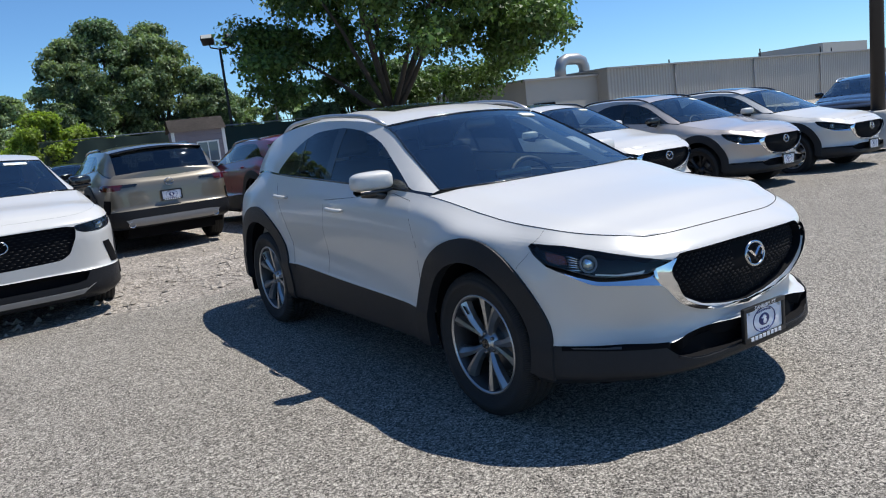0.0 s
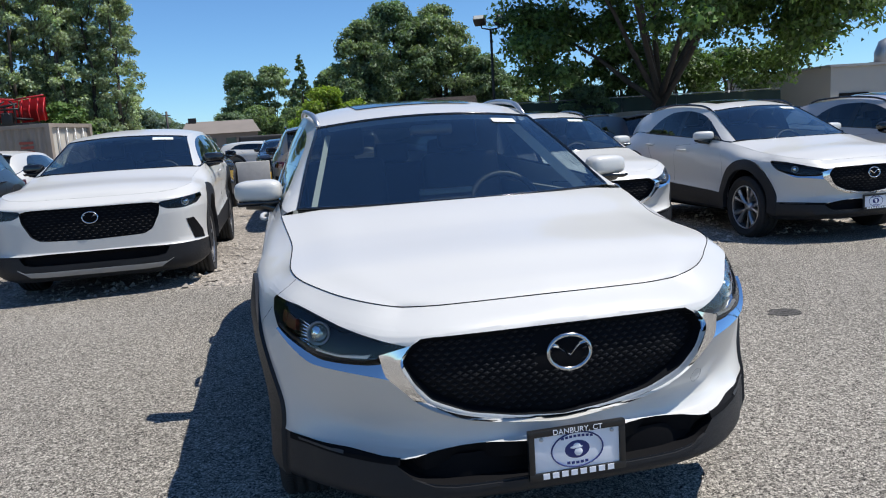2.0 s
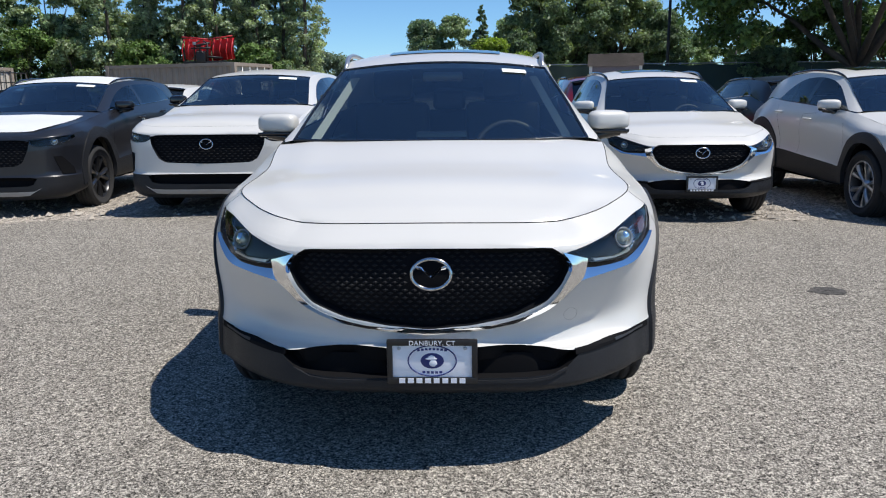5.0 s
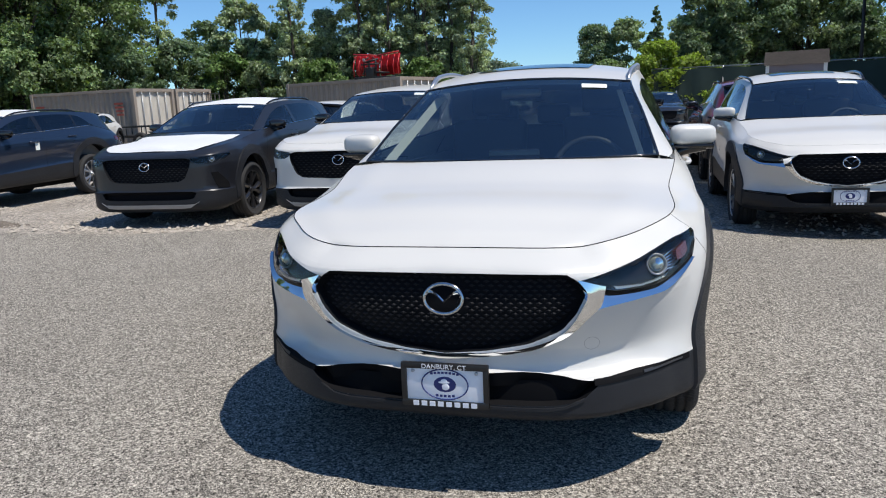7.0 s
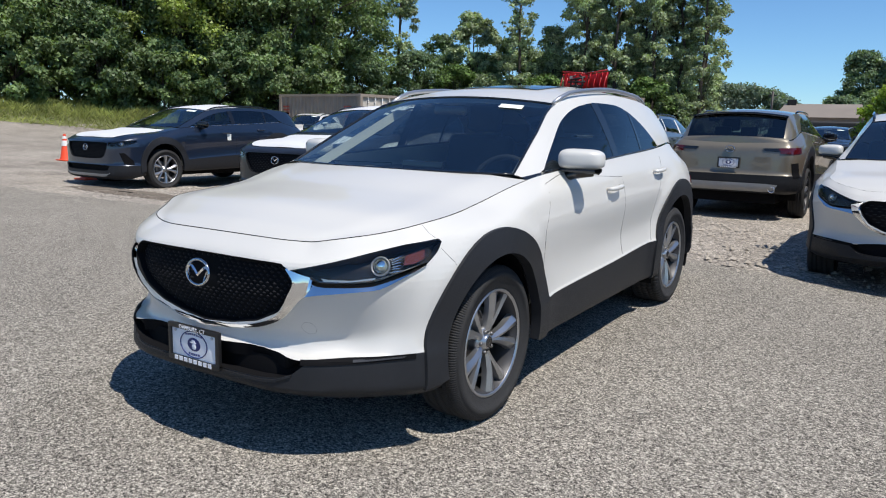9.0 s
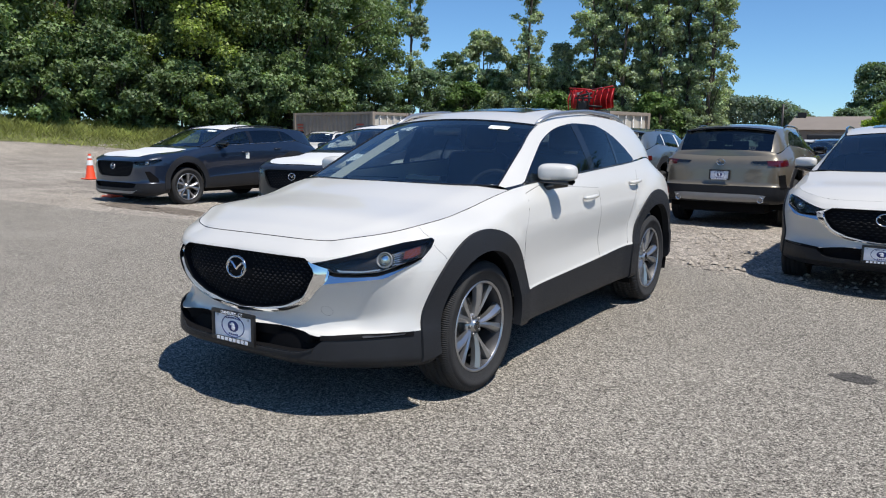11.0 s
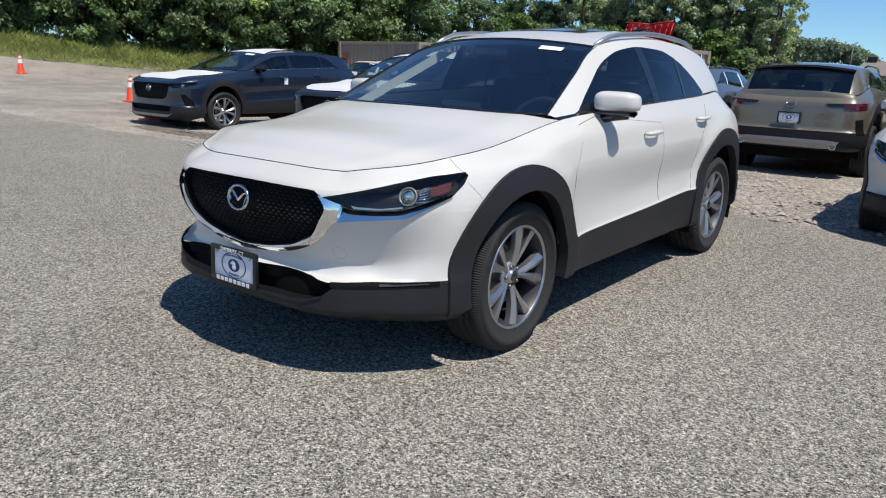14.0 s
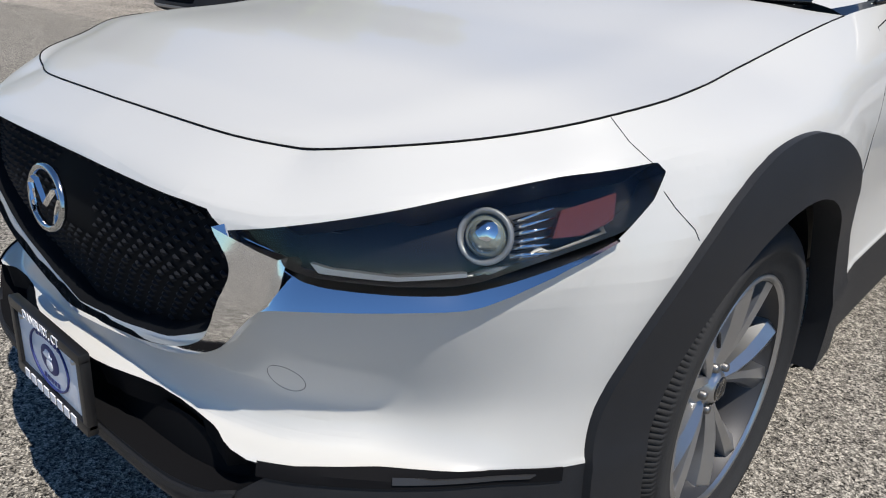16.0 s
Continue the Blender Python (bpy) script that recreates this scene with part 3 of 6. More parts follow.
    # Front openings.
    if tall:
        gr = [(-.47, .775), (.47, .775), (.545, .757), (.53, .67), (.47, .55), (.40, .51), (0, .497), (-.40, .51), (-.47, .55), (-.53, .67), (-.545, .757)]
        lamp = [(.552, -2.18, .772), (.70, -2.12, .788), (.80, -2.02, .803), (.86, -1.86, .815), (.866, -1.85, .785), (.82, -1.98, .728), (.72, -2.11, .700), (.61, -2.16, .703), (.556, -2.18, .728)]
        mouth = [(-.60, .405), (.60, .405), (.54, .31), (-.54, .31)]
    else:
        gr = [(-.40, .767), (.40, .767), (.436, .746), (.464, .70), (.436, .640), (.387, .580), (.278, .530), (.14, .503), (0, .493), (-.14, .503), (-.278, .530), (-.387, .580), (-.436, .640), (-.464, .70), (-.436, .746)]
        top = [(.44, -2.15, .742), (.56, -2.06, .774), (.654, -1.954, .806), (.738, -1.838, .834), (.797, -1.716, .848), (.812, -1.712, .836), (.814, -1.74, .802), (.807, -1.785, .769)]
        lamp = top + [(.77, -1.866, .746), (.74, -1.917, .729), (.712, -1.956, .713), (.688, -1.981, .706), (.639, -2.03, .703), (.562, -2.09, .704), (.535, -2.105, .708), (.505, -2.125, .722), (.462, -2.15, .732)]
        bay = top + [(.799, -1.80, .755), (.772, -1.866, .729), (.735, -1.928, .699), (.702, -1.975, .680), (.642, -2.032, .674), (.56, -2.09, .665), (.512, -2.127, .660), (.485, -2.14, .66), (.445, -2.15, .71)]
        mouth = [(-.28, .438), (.28, .438), (.40, .425), (.515, .409), (.45, .35), (.36, .338), (-.36, .338), (-.45, .35), (-.515, .409), (-.40, .425)]
    gr = soft([V(x, -2.2, z) for x, z in gr], .16, 2)
    mouth = soft([V(x, -2.2, z) for x, z in mouth], .2, 2)
    lampl = soft([V(*p) for p in lamp], .15, 2)
    bayl = soft([V(*p) for p in bay], .1, 2) if not tall else lampl
    dl = Vector((-.62, .78, 0)).normalized()
    dr = Vector((.62, .78, 0)).normalized()
    for bm in (body, clad):
        for poly, d in ((gr, nose), (mouth, nose), (bayl, dl), (both(bayl)[::-1], dr)):
            cutout(bm, poly, d).free()
    grille = part("grille", fill(tree, gr, nose, -.035, -.035), M_GRILLE, car, "black mesh grille")
    part("lower_intake", fill(tree, mouth, nose, -.05, -.05), M_MATTB, car, "dark lower air intake")
    # Doors taken out of the body side.
    yb = .13 if not tall else .16
    fdoor = [(-.935, .50), (-.93, .80), (-.80, 1.05), (-.77, 1.14), (yb - .05, 1.2), (yb, 1.0), (yb + .03, .80), (yb + .02, .50)]
    rdoor = [(yb + .02, .50), (yb + .03, .80), (yb, 1.0), (yb - .05, 1.2), (.90, 1.26), (.965, 1.12), (.86, .98), (.76, .86), (.70, .70), (.66, .53)]
    for s in (1, -1):
        d = leftwards if s > 0 else rightwards
        for nm, pts in (("front_door", fdoor), ("rear_door", rdoor)):
            poly = [V(s, y, z) for y, z in pts]
            door = part(nm, cutout(body, poly, d), paint, car)
            line = [p for p in poly if p.z < V(0, 0, 1.07).z or nm == "rear_door"]
            dense = [a.lerp(b, k / 6) for a, b in zip(line[:-1], line[1:]) for k in range(6)] + [line[-1]]
            pts3 = []
            for p in dense:
                if p.z < V(0, 0, 1.10 if p.y > .3 else 1.05).z:
                    h, n = on(tree, p, d)
                    pts3.append(h - n * .0012)
            if nm == "rear_door":
                pts3 = [p for p in pts3 if p.y > .3]
            part("door_gap", tube_bm(pts3, .002, 5), M_MATTB, door, "thin dark gap")
            hy, hz = (-.045, .95) if nm == "front_door" else (.80, 1.015)
            h, n = on(tree, V(s, hy, hz), d)
            bm = tube_bm([h + Vector((s * o, dy, dy * .05)) for dy, o in ((-.095, .006), (-.085, .028), (-.03, .036), (.03, .036), (.075, .03), (.09, .006))], [.008, .011, .013, .013, .012, .008], 8)
            part("door_handle", bm, paint, door)
            if hero:
                cup = [h + Vector((0, -.01 + math.cos(t / 9 * math.pi) * .06, math.sin(t / 9 * math.pi) * .038)) for t in range(18)]
                bm = fill(tree, cup, d, .001, 0)
                part("handle_cup", bm, paint, door)
    # Painted skin and dark lower skin.
    for k, piece in enumerate(islands(body)):
        part("body_shell", piece, paint, car, angle=50)
    part("lower_cladding", clad, M_CLAD, car, "dark grey textured plastic cladding", angle=50)
    for bm, s in arches:
        part("arch_moulding", bm, M_CLAD, car, "dark grey plastic arch moulding")
    # Bonnet.
    ue = np.interp(V(0, -.95, 0).y, by[: ncol // 2], us[: ncol // 2])
    uc = 2.55
    nv, nxs = (30, 36) if hero else (12, 16)
    hood, front = [], []
    for v in np.linspace(0, 1, nv + 1):
        u = uc + (ue - uc) * v
        ex, ey, ez = (float(np.interp(u, us, a)) for a in (bx, by, bz))
        row = []
        for q in np.linspace(-1, 1, nxs + 1):
            x0 = abs(q) * float(np.interp(uc, us, bx))
            fy = float(np.interp(x0, bx[: ncol // 5], by[: ncol // 5])) - float(np.interp(uc, us, by))
            fz = float(np.interp(x0, bx[: ncol // 5], bz[: ncol // 5])) - float(np.interp(uc, us, bz))
            g = (1 - v) ** 2
            yy = ey + fy * g - .135 * (1 - q * q) * v
            crown = (.052 * math.sin(math.pi * min(1, v * .62 + .12)) - .012) * (1 - q * q) * min(1, v * 6)
            ridge = .006 * math.exp(-((abs(q) - .80) / .12) ** 2) * min(1, v * 3) * (1 if abs(q) < .8 else (1 - abs(q)) / .2)
            row.append(Vector((q * ex, yy, ez + fz * g + crown + ridge + .001)))
        hood.append(row)
    part("bonnet", grid_bm(hood), paint, car, angle=60)
    if hero:
        edge = hood[0]
        left = [row[-1] for row in hood]
        part("bonnet_gap", tube_bm([row[0] for row in hood][::-1] + edge + left, .0017, 5), M_MATTB, car, "thin dark gap")
    if film:
        sheet = []
        for row in hood[:-1]:
            k = len(row)
            sheet.append([p + Vector((0, 0, .006 + .003 * math.sin(9 * p.x + 5 * p.y))) for p in row[1 : k - 1]])
        part("bonnet_film", grid_bm(sheet), M_FILM, car, "white protective film over the bonnet")

    # Upper body: pillars, roof, glass.
    ry = [V(0, a, 0).y for a, _, _ in roofline]
    def R(y):
        i = float(np.clip(y, ry[0], ry[-1]))
        p = [float(herm(ry, [V(*q)[k] for q in [(b, a, c) for a, b, c in roofline]], i)[0]) for k in (0, 2)]
        return p
    half = len(us) // 3
    def B(y):
        sel = slice(half // 2, ncol)
        return float(np.interp(y, by[sel], bx[sel])), float(np.interp(y, by[sel], bz[sel]))
    def T(y):
        return float(herm([V(0, a, 0).y for a, _ in wintop], [V(0, 0, b).z for _, b in wintop], y)[0])
    y0, y1 = V(0, wintop[0][0], 0).y, V(0, wintop[-1][0], 0).y
    ya, yz = ry[0], ry[-1]
    side_y = sorted(set(np.linspace(ya, yz, 44 if hero else 30)) | {y0, y1})

    def side_pt(y, z, s):
        (xr, zr), (xb, zb) = R(y), B(y)
        t = 0 if zr - zb < 1e-4 else min(1, max(0, (z - zb) / (zr - zb)))
        return Vector((s * (xb + (xr - xb) * t + .05 * t * (1 - t)), y, zb + (zr - zb) * t))

    for s in (1, -1):
        up, low, pane = [], [], []
        for y in side_y:
            (xr, zr), (xb, zb) = R(y), B(y)
            wb = min(zb + .012, zr)
            top = min(max(T(y), wb), zr) if y0 <= y <= y1 else wb
            up.append([side_pt(y, top + (zr - top) * k / 5, s) for k in range(6)])
            low.append([side_pt(y, zb - .002, s), side_pt(y, wb, s)])
            if y0 <= y <= y1 and top > wb + .002:
                pane.append((y, wb, top))
        part("roof_pillar_panel", grid_bm(up), paint, car)
        part("window_trim", grid_bm(low), M_GLOSSB, car)
        cuts = [(y0 - 1, yb - .01, "front_window"), (yb + .075, (.62 if not tall else .98), "rear_window"), ((.645 if not tall else 1.01), 9, "quarter_window")]
        for a, b, nm in cuts:
            a, b = max(V(0, a, 0).y, pane[0][0]), min(V(0, b, 0).y, pane[-1][0])
            strip = []
            for y in np.linspace(a, b, 16):
                wb, tp = float(np.interp(y, [p[0] for p in pane], [p[1] for p in pane])), float(np.interp(y, [p[0] for p in pane], [p[2] for p in pane]))
                strip.append([side_pt(y, wb + (tp - wb) * k / 6, s) for k in range(7)])
            part(nm, outward(grid_bm(strip)), M_SIDEG if nm == "front_window" else M_TINT, car, "dark tinted window glass")
        for a, b in ((yb - .012, yb + .077), ((.615, .65) if not tall else (.975, 1.015))):
            strip = []
            for y in np.linspace(V(0, a, 0).y, V(0, b, 0).y, 4):
                wb, tp = float(np.interp(y, [p[0] for p in pane], [p[1] for p in pane])), float(np.interp(y, [p[0] for p in pane], [p[2] for p in pane]))
                strip.append([side_pt(y, wb + (tp - wb) * k / 6, s) + Vector((s * .002, 0, 0)) for k in range(7)])
            part("pillar_cover", grid_bm(strip), M_FILM if paint is M_SLATE else M_GLOSSB, car)
        trim = [side_pt(y, wb - .004, s) + Vector((s * .003, 0, 0)) for y, wb, _ in pane]
        part("window_moulding", tube_bm(trim, .0045, 6), M_CHROME if tall else M_GLOSSB, car)
        if rails:
            path = []
            for k in range(17):
                y = V(0, -.24 + 1.42 * k / 16, 0).y
                xr, zr = R(y)
                path.append(Vector((s * (xr - .012), y, zr + .008 + .024 * min(1, 2.5 * math.sin(math.pi * k / 16)))))
            part("roof_rail", tube_bm(path, [.008] + [.014] * 15 + [.008], 8), M_SATIN if hero or paint is M_BLACKP else M_GLOSSB, car, "grey metal roof rail")
    def across(ys, shift, crown, lift=0.0, n=18, w=1.0):
        out = []
        for i, y in enumerate(ys):
            xr, zr = R(y)
            f = i / (len(ys) - 1)
            sh, cr = shift[0] + (shift[1] - shift[0]) * f, crown[0] + (crown[1] - crown[0]) * f
            out.append([Vector((q * xr * w, y + sh * (1 - q * q), zr + cr * (1 - q * q) + lift)) for q in np.linspace(-1, 1, n + 1)])
        return out
    ym, yr = V(0, -.25, 0).y, V(0, 1.5 if not tall else 1.68, 0).y
    ws = across(np.linspace(ya, ym, 12), (-.15, -.08), (.0, .035))
    part("windscreen", outward(grid_bm(ws)), M_GLASS, car, "clear windscreen")
    edge = [ws[0][k] for k in range(19)] + [row[-1] for row in ws[1:]] + ws[-1][::-1][1:] + [row[0] for row in ws[::-1][1:]]
    part("windscreen_seal", tube_bm(edge, .007, 6, cap=False), M_GLOSSB, car)
    roof = across(np.linspace(ym, yr, 18), (-.08, .04), (.035, .05))
    for k, row in enumerate(roof):
        f = k / 17
        for p, q in zip(row, np.linspace(-1, 1, 19)):
            p.z += .022 * math.sin(math.pi * f) * (1 - q**4)
    part("roof", grid_bm(roof), paint, car)
    if film:
        for s in (1, -1):
            h, n = on(tree, V(s, .02, .87), leftwards if s > 0 else rightwards)
            part("door_label", box_bm(h.x - .003, h.x + .003, h.y - .045, h.y + .045, h.z - .06, h.z + .06), M_STICKER, car, "white paper square on the door", smooth=False)
        part("roof_film", grid_bm([[p + Vector((0, 0, .006)) for p in row] for row in roof[:7]]), M_FILM, car, "white protective film over the roof")
    elif not tall:
        part("sunroof", grid_bm([[p + Vector((0, 0, .005)) for p in row[4:15]] for row in roof[3:10]]), M_GLOSSB, car, "dark glass sunroof")
    rear = across(np.linspace(yr, yz, 10), (.04, .10), (.05, .02))
    part("rear_screen", outward(grid_bm(rear)), M_TINT, car, "dark tinted rear window")
    spoil = [[Vector((p.x, p.y - .04, p.z + .012)) for p in roof[-1]], [Vector((p.x * .98, p.y + .11, p.z + .004)) for p in roof[-1]], [Vector((p.x * .98, p.y + .11, p.z - .022)) for p in roof[-1]], [Vector((p.x, p.y - .02, p.z - .03)) for p in roof[-1]]]
    part("roof_spoiler", grid_bm(spoil), paint if not tall else M_GLOSSB, car)
    uz = float(np.interp(yz, by[ncol // 2 :], us[ncol // 2 :]))
    arc = [Vector((float(np.interp(u, us, bx)), float(np.interp(u, us, by)), float(np.interp(u, us, bz)))) for u in np.linspace(uz, 17, 10)]
    arc = [Vector((-p.x, p.y, p.z)) for p in arc] + arc[::-1][1:]
    deck = grid_bm([[a.lerp(b, f) + Vector((0, 0, .012 * math.sin(math.pi * f))) for a, b in zip(rear[-1], arc)] for f in (0, .25, .5, .75, 1)])
    part("tailgate_top", deck, paint, car)
    # Cowl, floor, cabin lining.
    cowl = [[p + Vector((0, -.10, -.035)) for p in ws[0]], [p + Vector((0, .03, -.008)) for p in ws[0]]]
    part("cowl", grid_bm(cowl), M_MATTB, car)
    part("underbody", box_bm(-.62, .62, V(0, -1.9, 0).y, V(0, 1.95, 0).y, .21 * r / .33, .42, .03), M_MATTB, car)
    cab = bmesh.new()
    cy0, cy1, ct = V(0, -1.02, 0).y, V(0, 1.6, 0).y, V(0, 0, 1.0).z
    for b in ((-.72, -.69, cy0, cy1, .4, ct), (.69, .72, cy0, cy1, .4, ct), (-.70, .70, cy0, cy0 + .03, .4, ct - .03), (-.70, .70, cy1, cy1 + .03, .4, ct), (-.70, .70, cy0, cy1, .4, .43)):
        box_bm(*b, 0, cab)
    part("cabin_lining", cab, M_DASH, car)
    part("headliner", grid_bm([[p - Vector((0, 0, .03)) for p in row[1:-1]] for row in roof]), M_LINER if hero else M_DASH, car)
    part("dashboard", box_bm(-.69, .69, V(0, -1.0, 0).y, V(0, -.62, 0).y, .75, V(0, 0, .985).z, .04, seg=3), M_DASH, car)
    for sxx in (-.37, .37):
        st = part("front_seat", box_bm(sxx - .25, sxx + .25, -.12, .42, .52, .68, .06, seg=3), M_SEAT, car)
        part("seat_back", box_bm(sxx - .25, sxx + .25, -.07, .07, 0, .60, .055, seg=3, m=pose(0, .44, .62, -14)), M_SEAT, st)
        part("headrest", box_bm(sxx - .13, sxx + .13, -.05, .05, .63, .82, .04, seg=3, m=pose(0, .44, .62, -14)), M_SEAT, st)
    bench = part("rear_bench", box_bm(-.64, .64, .95, 1.15, .55, 1.15, .06, seg=3), M_SEAT, car)
    for sxx in (-.38, 0, .38):
        part("headrest", box_bm(sxx - .12, sxx + .12, 1.05, 1.14, 1.15, 1.29, .035, seg=3), M_SEAT, bench)
    sw = pose(.36, -.46, V(0, 0, .935).z, -24)
    ringp = [sw @ Vector((math.cos(t * math.pi / 14) * .185, 0, math.sin(t * math.pi / 14) * .185)) for t in range(29)]
    wheelp = part("steering_wheel", tube_bm(ringp, .016, 8, cap=False), M_SEAT, car, "black steering wheel")
    bm = box_bm(-.07, .07, -.03, .02, -.06, .05, .02, m=sw)
    for b in ((-.18, -.05, -.015, .015, -.012, .014), (.05, .18, -.015, .015, -.012, .014), (-.02, .02, -.015, .015, -.18, -.05)):
        box_bm(*b, .006, bm, m=sw)
    part("steering_hub", bm, M_GLOSSB, wheelp)
    if hero:
        part("dash_screen", box_bm(-.13, .13, -.70, -.67, 1.0, 1.075, .01, m=pose(0, 0, 0)), M_GLOSSB, car)
        part("inner_mirror", box_bm(-.11, .11, -.43, -.40, 1.32, 1.38, .02), M_GLOSSB, car)
        for s in (-1, 1):
            a, b = V(s * .655, -.92, 1.055), V(s * .53, -.28, 1.375)
            pil = [[a.lerp(b, k / 8) + Vector((-s * (.01 + o * .3), .04 + o, -.02)) for k in range(9)] for o in (0, .05, .11)]
            part("inner_pillar", grid_bm(pil), M_LINER, car)
        part("paper_sheet", box_bm(-.10, .17, -.86, -.72, V(0, 0, .99).z, V(0, 0, .993).z), M_STICKER, car)
    if sticker:
        row = [Vector(p) for p in ws[9]]
        row2 = [Vector(p) for p in ws[10]]
        a, b = (14, 16) if hero else (13, 16)
        part("windscreen_sticker", grid_bm([[p.lerp(q, f) + Vector((0, -.003, .004)) for p, q in zip(row[a : b + 1], row2[a : b + 1])] for f in ((0, .7) if hero else (0, .9))]), M_STICKER, car, "pale paper sticker")
    # Mirrors.
    for s in (1, -1):
        c = V(s * .872, -.565, 1.112)
        bm = bmesh.new()
        bmesh.ops.create_uvsphere(bm, u_segments=28, v_segments=18, radius=1)
        for v in bm.verts:
            x, y, z = v.co
            f = lambda a, e: math.copysign(abs(a) ** e, a)  # noqa: E731
            xx = f(x, .55)
            out = .5 + .5 * xx * s
            yy = f(y, .7) * .075
            top, low = .066 - .016 * out, .050 - .012 * (1 - out)
            v.co = Vector((xx * .112, (yy if y < 0 else yy * .5) + .03 * out, f(z, .55) * (top if z > 0 else low)))
        bm.transform(Matrix.Translation(c) @ pose(0, 0, 0, 0, -3 * s, 8 * s))
        mir = part("door_mirror", bm, paint if not tall and paint is not M_SILVER else M_GLOSSB, car)
        sill = [[c + Vector((s * x, y, z)) for x in np.linspace(-.10, .095, 7)] for y, z in ((-.05, -.040), (-.06, -.050), (0, -.066), (.04, -.052), (.04, -.038))]
        part("mirror_sill", grid_bm(sill), M_GLOSSB, mir)
        bm = tube_bm([c + Vector((s * .06, .01, -.058)), c + Vector((-s * .03, .01, -.066)), c + Vector((-s * .085, .0, -.085)), c + Vector((-s * .12, -.01, -.10))], [.018, .026, .024, .02], 8)
        part("mirror_foot", bm, M_GLOSSB, mir)
        bm = box_bm(-.078, .078, -.003, .003, -.05, .045, .002, m=Matrix.Translation(c + Vector((0, .041, 0))) @ pose(0, 0, 0, 0, -4 * s, 10 * s))
        part("mirror_glass", bm, M_CHROME, mir)
    # Lamps.
    for s in (1, -1):
        poly, d = (lampl, dl) if s > 0 else (both(lampl)[::-1], dr)
        hl = part("headlamp", fill(tree, poly, d, -.05, -.05), M_LAMPIN, car, "dark headlamp with a clear cover")
        part("lamp_cover", fill(tree, poly, d, -.001, 0), M_CLEAR, hl)
        at, n = on(tree, V(s * (.69 if not tall else .765), -1.91 if not tall else -2.06, .772 if not tall else .762), d)
        ahead = (n + Vector((0, -1.1, .1))).normalized()
        m = Matrix.Translation(at - n * .046) @ ahead.to_track_quat("Z", "Y").to_matrix().to_4x4()
        k = .029 if hero else .027
        part("projector_ring", lathe_bm([(k * 1.26, .006), (k * 1.28, .014), (k * 1.20, .018), (k * 1.02, .012), (k, .0)], 24, "z", m=m), M_SKID, hl)
        part("projector_lens", lathe_bm([(0, .030), (k * .26, .029), (k * .5, .026), (k * .71, .021), (k * .87, .0145), (k * .97, .007), (k, .0)], 28, "z", m=m), M_LENS, hl)
        # Tilted chrome cap added before the lens to imitate its sun glint.
        part("lens_glint_cap", lathe_bm([(0, .0335), (k * .25, .032), (k * .5, .0275)], 9, "z", m=m @ pose(0, 0, 0, -18, 10 * s, 0)), M_CHROME, hl, "small chrome cap for the lens glint")
        if hero:
            for i in range(6):
                p0, n0 = on(tree, Vector((s * .719, -1.90, .742 + .009 * i)), d)
                p1, n1 = on(tree, Vector((s * (.748 - .004 * (i % 2)), -1.855, .744 + .0115 * i)), d)
                part("lamp_rib", tube_bm([p0 - n0 * .032, p1 - n1 * .02], [.0042, .0012], 5), M_CHROME, hl)
            am = [(.757, -1.872, .764), (.779, -1.835, .766), (.795, -1.792, .782), (.788, -1.781, .816), (.753, -1.854, .798)]
            am = [Vector(p) for p in am]
            part("amber_reflector", fill(tree, am if s > 0 else both(am)[::-1], d, -.012, .015), M_AMBER, hl)
            dr_ = [(.55, -2.095, .720), (.572, -2.08, .716), (.64, -2.03, .713), (.70, -1.968, .722), (.70, -1.968, .716), (.64, -2.03, .707), (.56, -2.09, .708)]
            dr_ = [Vector(p) for p in dr_]
            part("light_strip", fill(tree, dr_ if s > 0 else both(dr_)[::-1], d, -.008, .01), M_SATIN, hl)
        # Chrome or dark wing under the lamp and round the grille.
        if not tall:
            lo_in = [V(s * x, y, z) for x, y, z in ((.455, -2.15, .735), (.500, -2.125, .723), (.53, -2.107, .709), (.562, -2.09, .705), (.639, -2.03, .704), (.688, -1.981, .707), (.712, -1.956, .714), (.77, -1.866, .747), (.80, -1.80, .766))]
            lo_out = [V(s * x, y, z) for x, y, z in ((.480, -2.14, .640), (.512, -2.127, .655), (.53, -2.115, .659), (.56, -2.09, .664), (.642, -2.032, .673), (.702, -1.975, .679), (.735, -1.928, .698), (.772, -1.866, .728), (.80, -1.80, .757))]
            def dense(pts):
                return [Vector([float(herm(range(len(pts)), [p[k] for p in pts], t)[0]) for k in range(3)]) for t in np.linspace(0, len(pts) - 1, 33)]
            part("lamp_wing", band(tree, dense(lo_in), dense(lo_out), d, .010, .03, 3, first=-.024), M_CHROME, car, "bright chrome wing under the headlamp")
    if not tall:
        gi = [(.434, .748), (.464, .70), (.436, .640), (.387, .580), (.278, .530), (.14, .503), (0, .493)]
        go = [(.520, .722), (.510, .672), (.464, .622), (.400, .563), (.284, .513), (.14, .487), (0, .478)]
        gi, go = [[(-x, z) for x, z in q[:-1]] + q[::-1] for q in (gi, go)]
        rows2 = []
        for q in (gi, go):
            rows2.append([V(float(herm(range(13), [p[0] for p in q], t)[0]), -2.2, float(herm(range(13), [p[1] for p in q], t)[0])) for t in np.linspace(0, 12, 72)])
        part("grille_surround", band(tree, rows2[0], rows2[1], nose, .012, .03, 4, first=.018), M_CHROME, car, "bright chrome surround under the grille")
    else:
        for s in (1, -1):
            vent = [V(s * .735, -2.09, .60), V(s * .79, -2.035, .605), V(s * .848, -1.92, .48), V(s * .85, -1.90, .415), V(s * .785, -2.04, .425)]
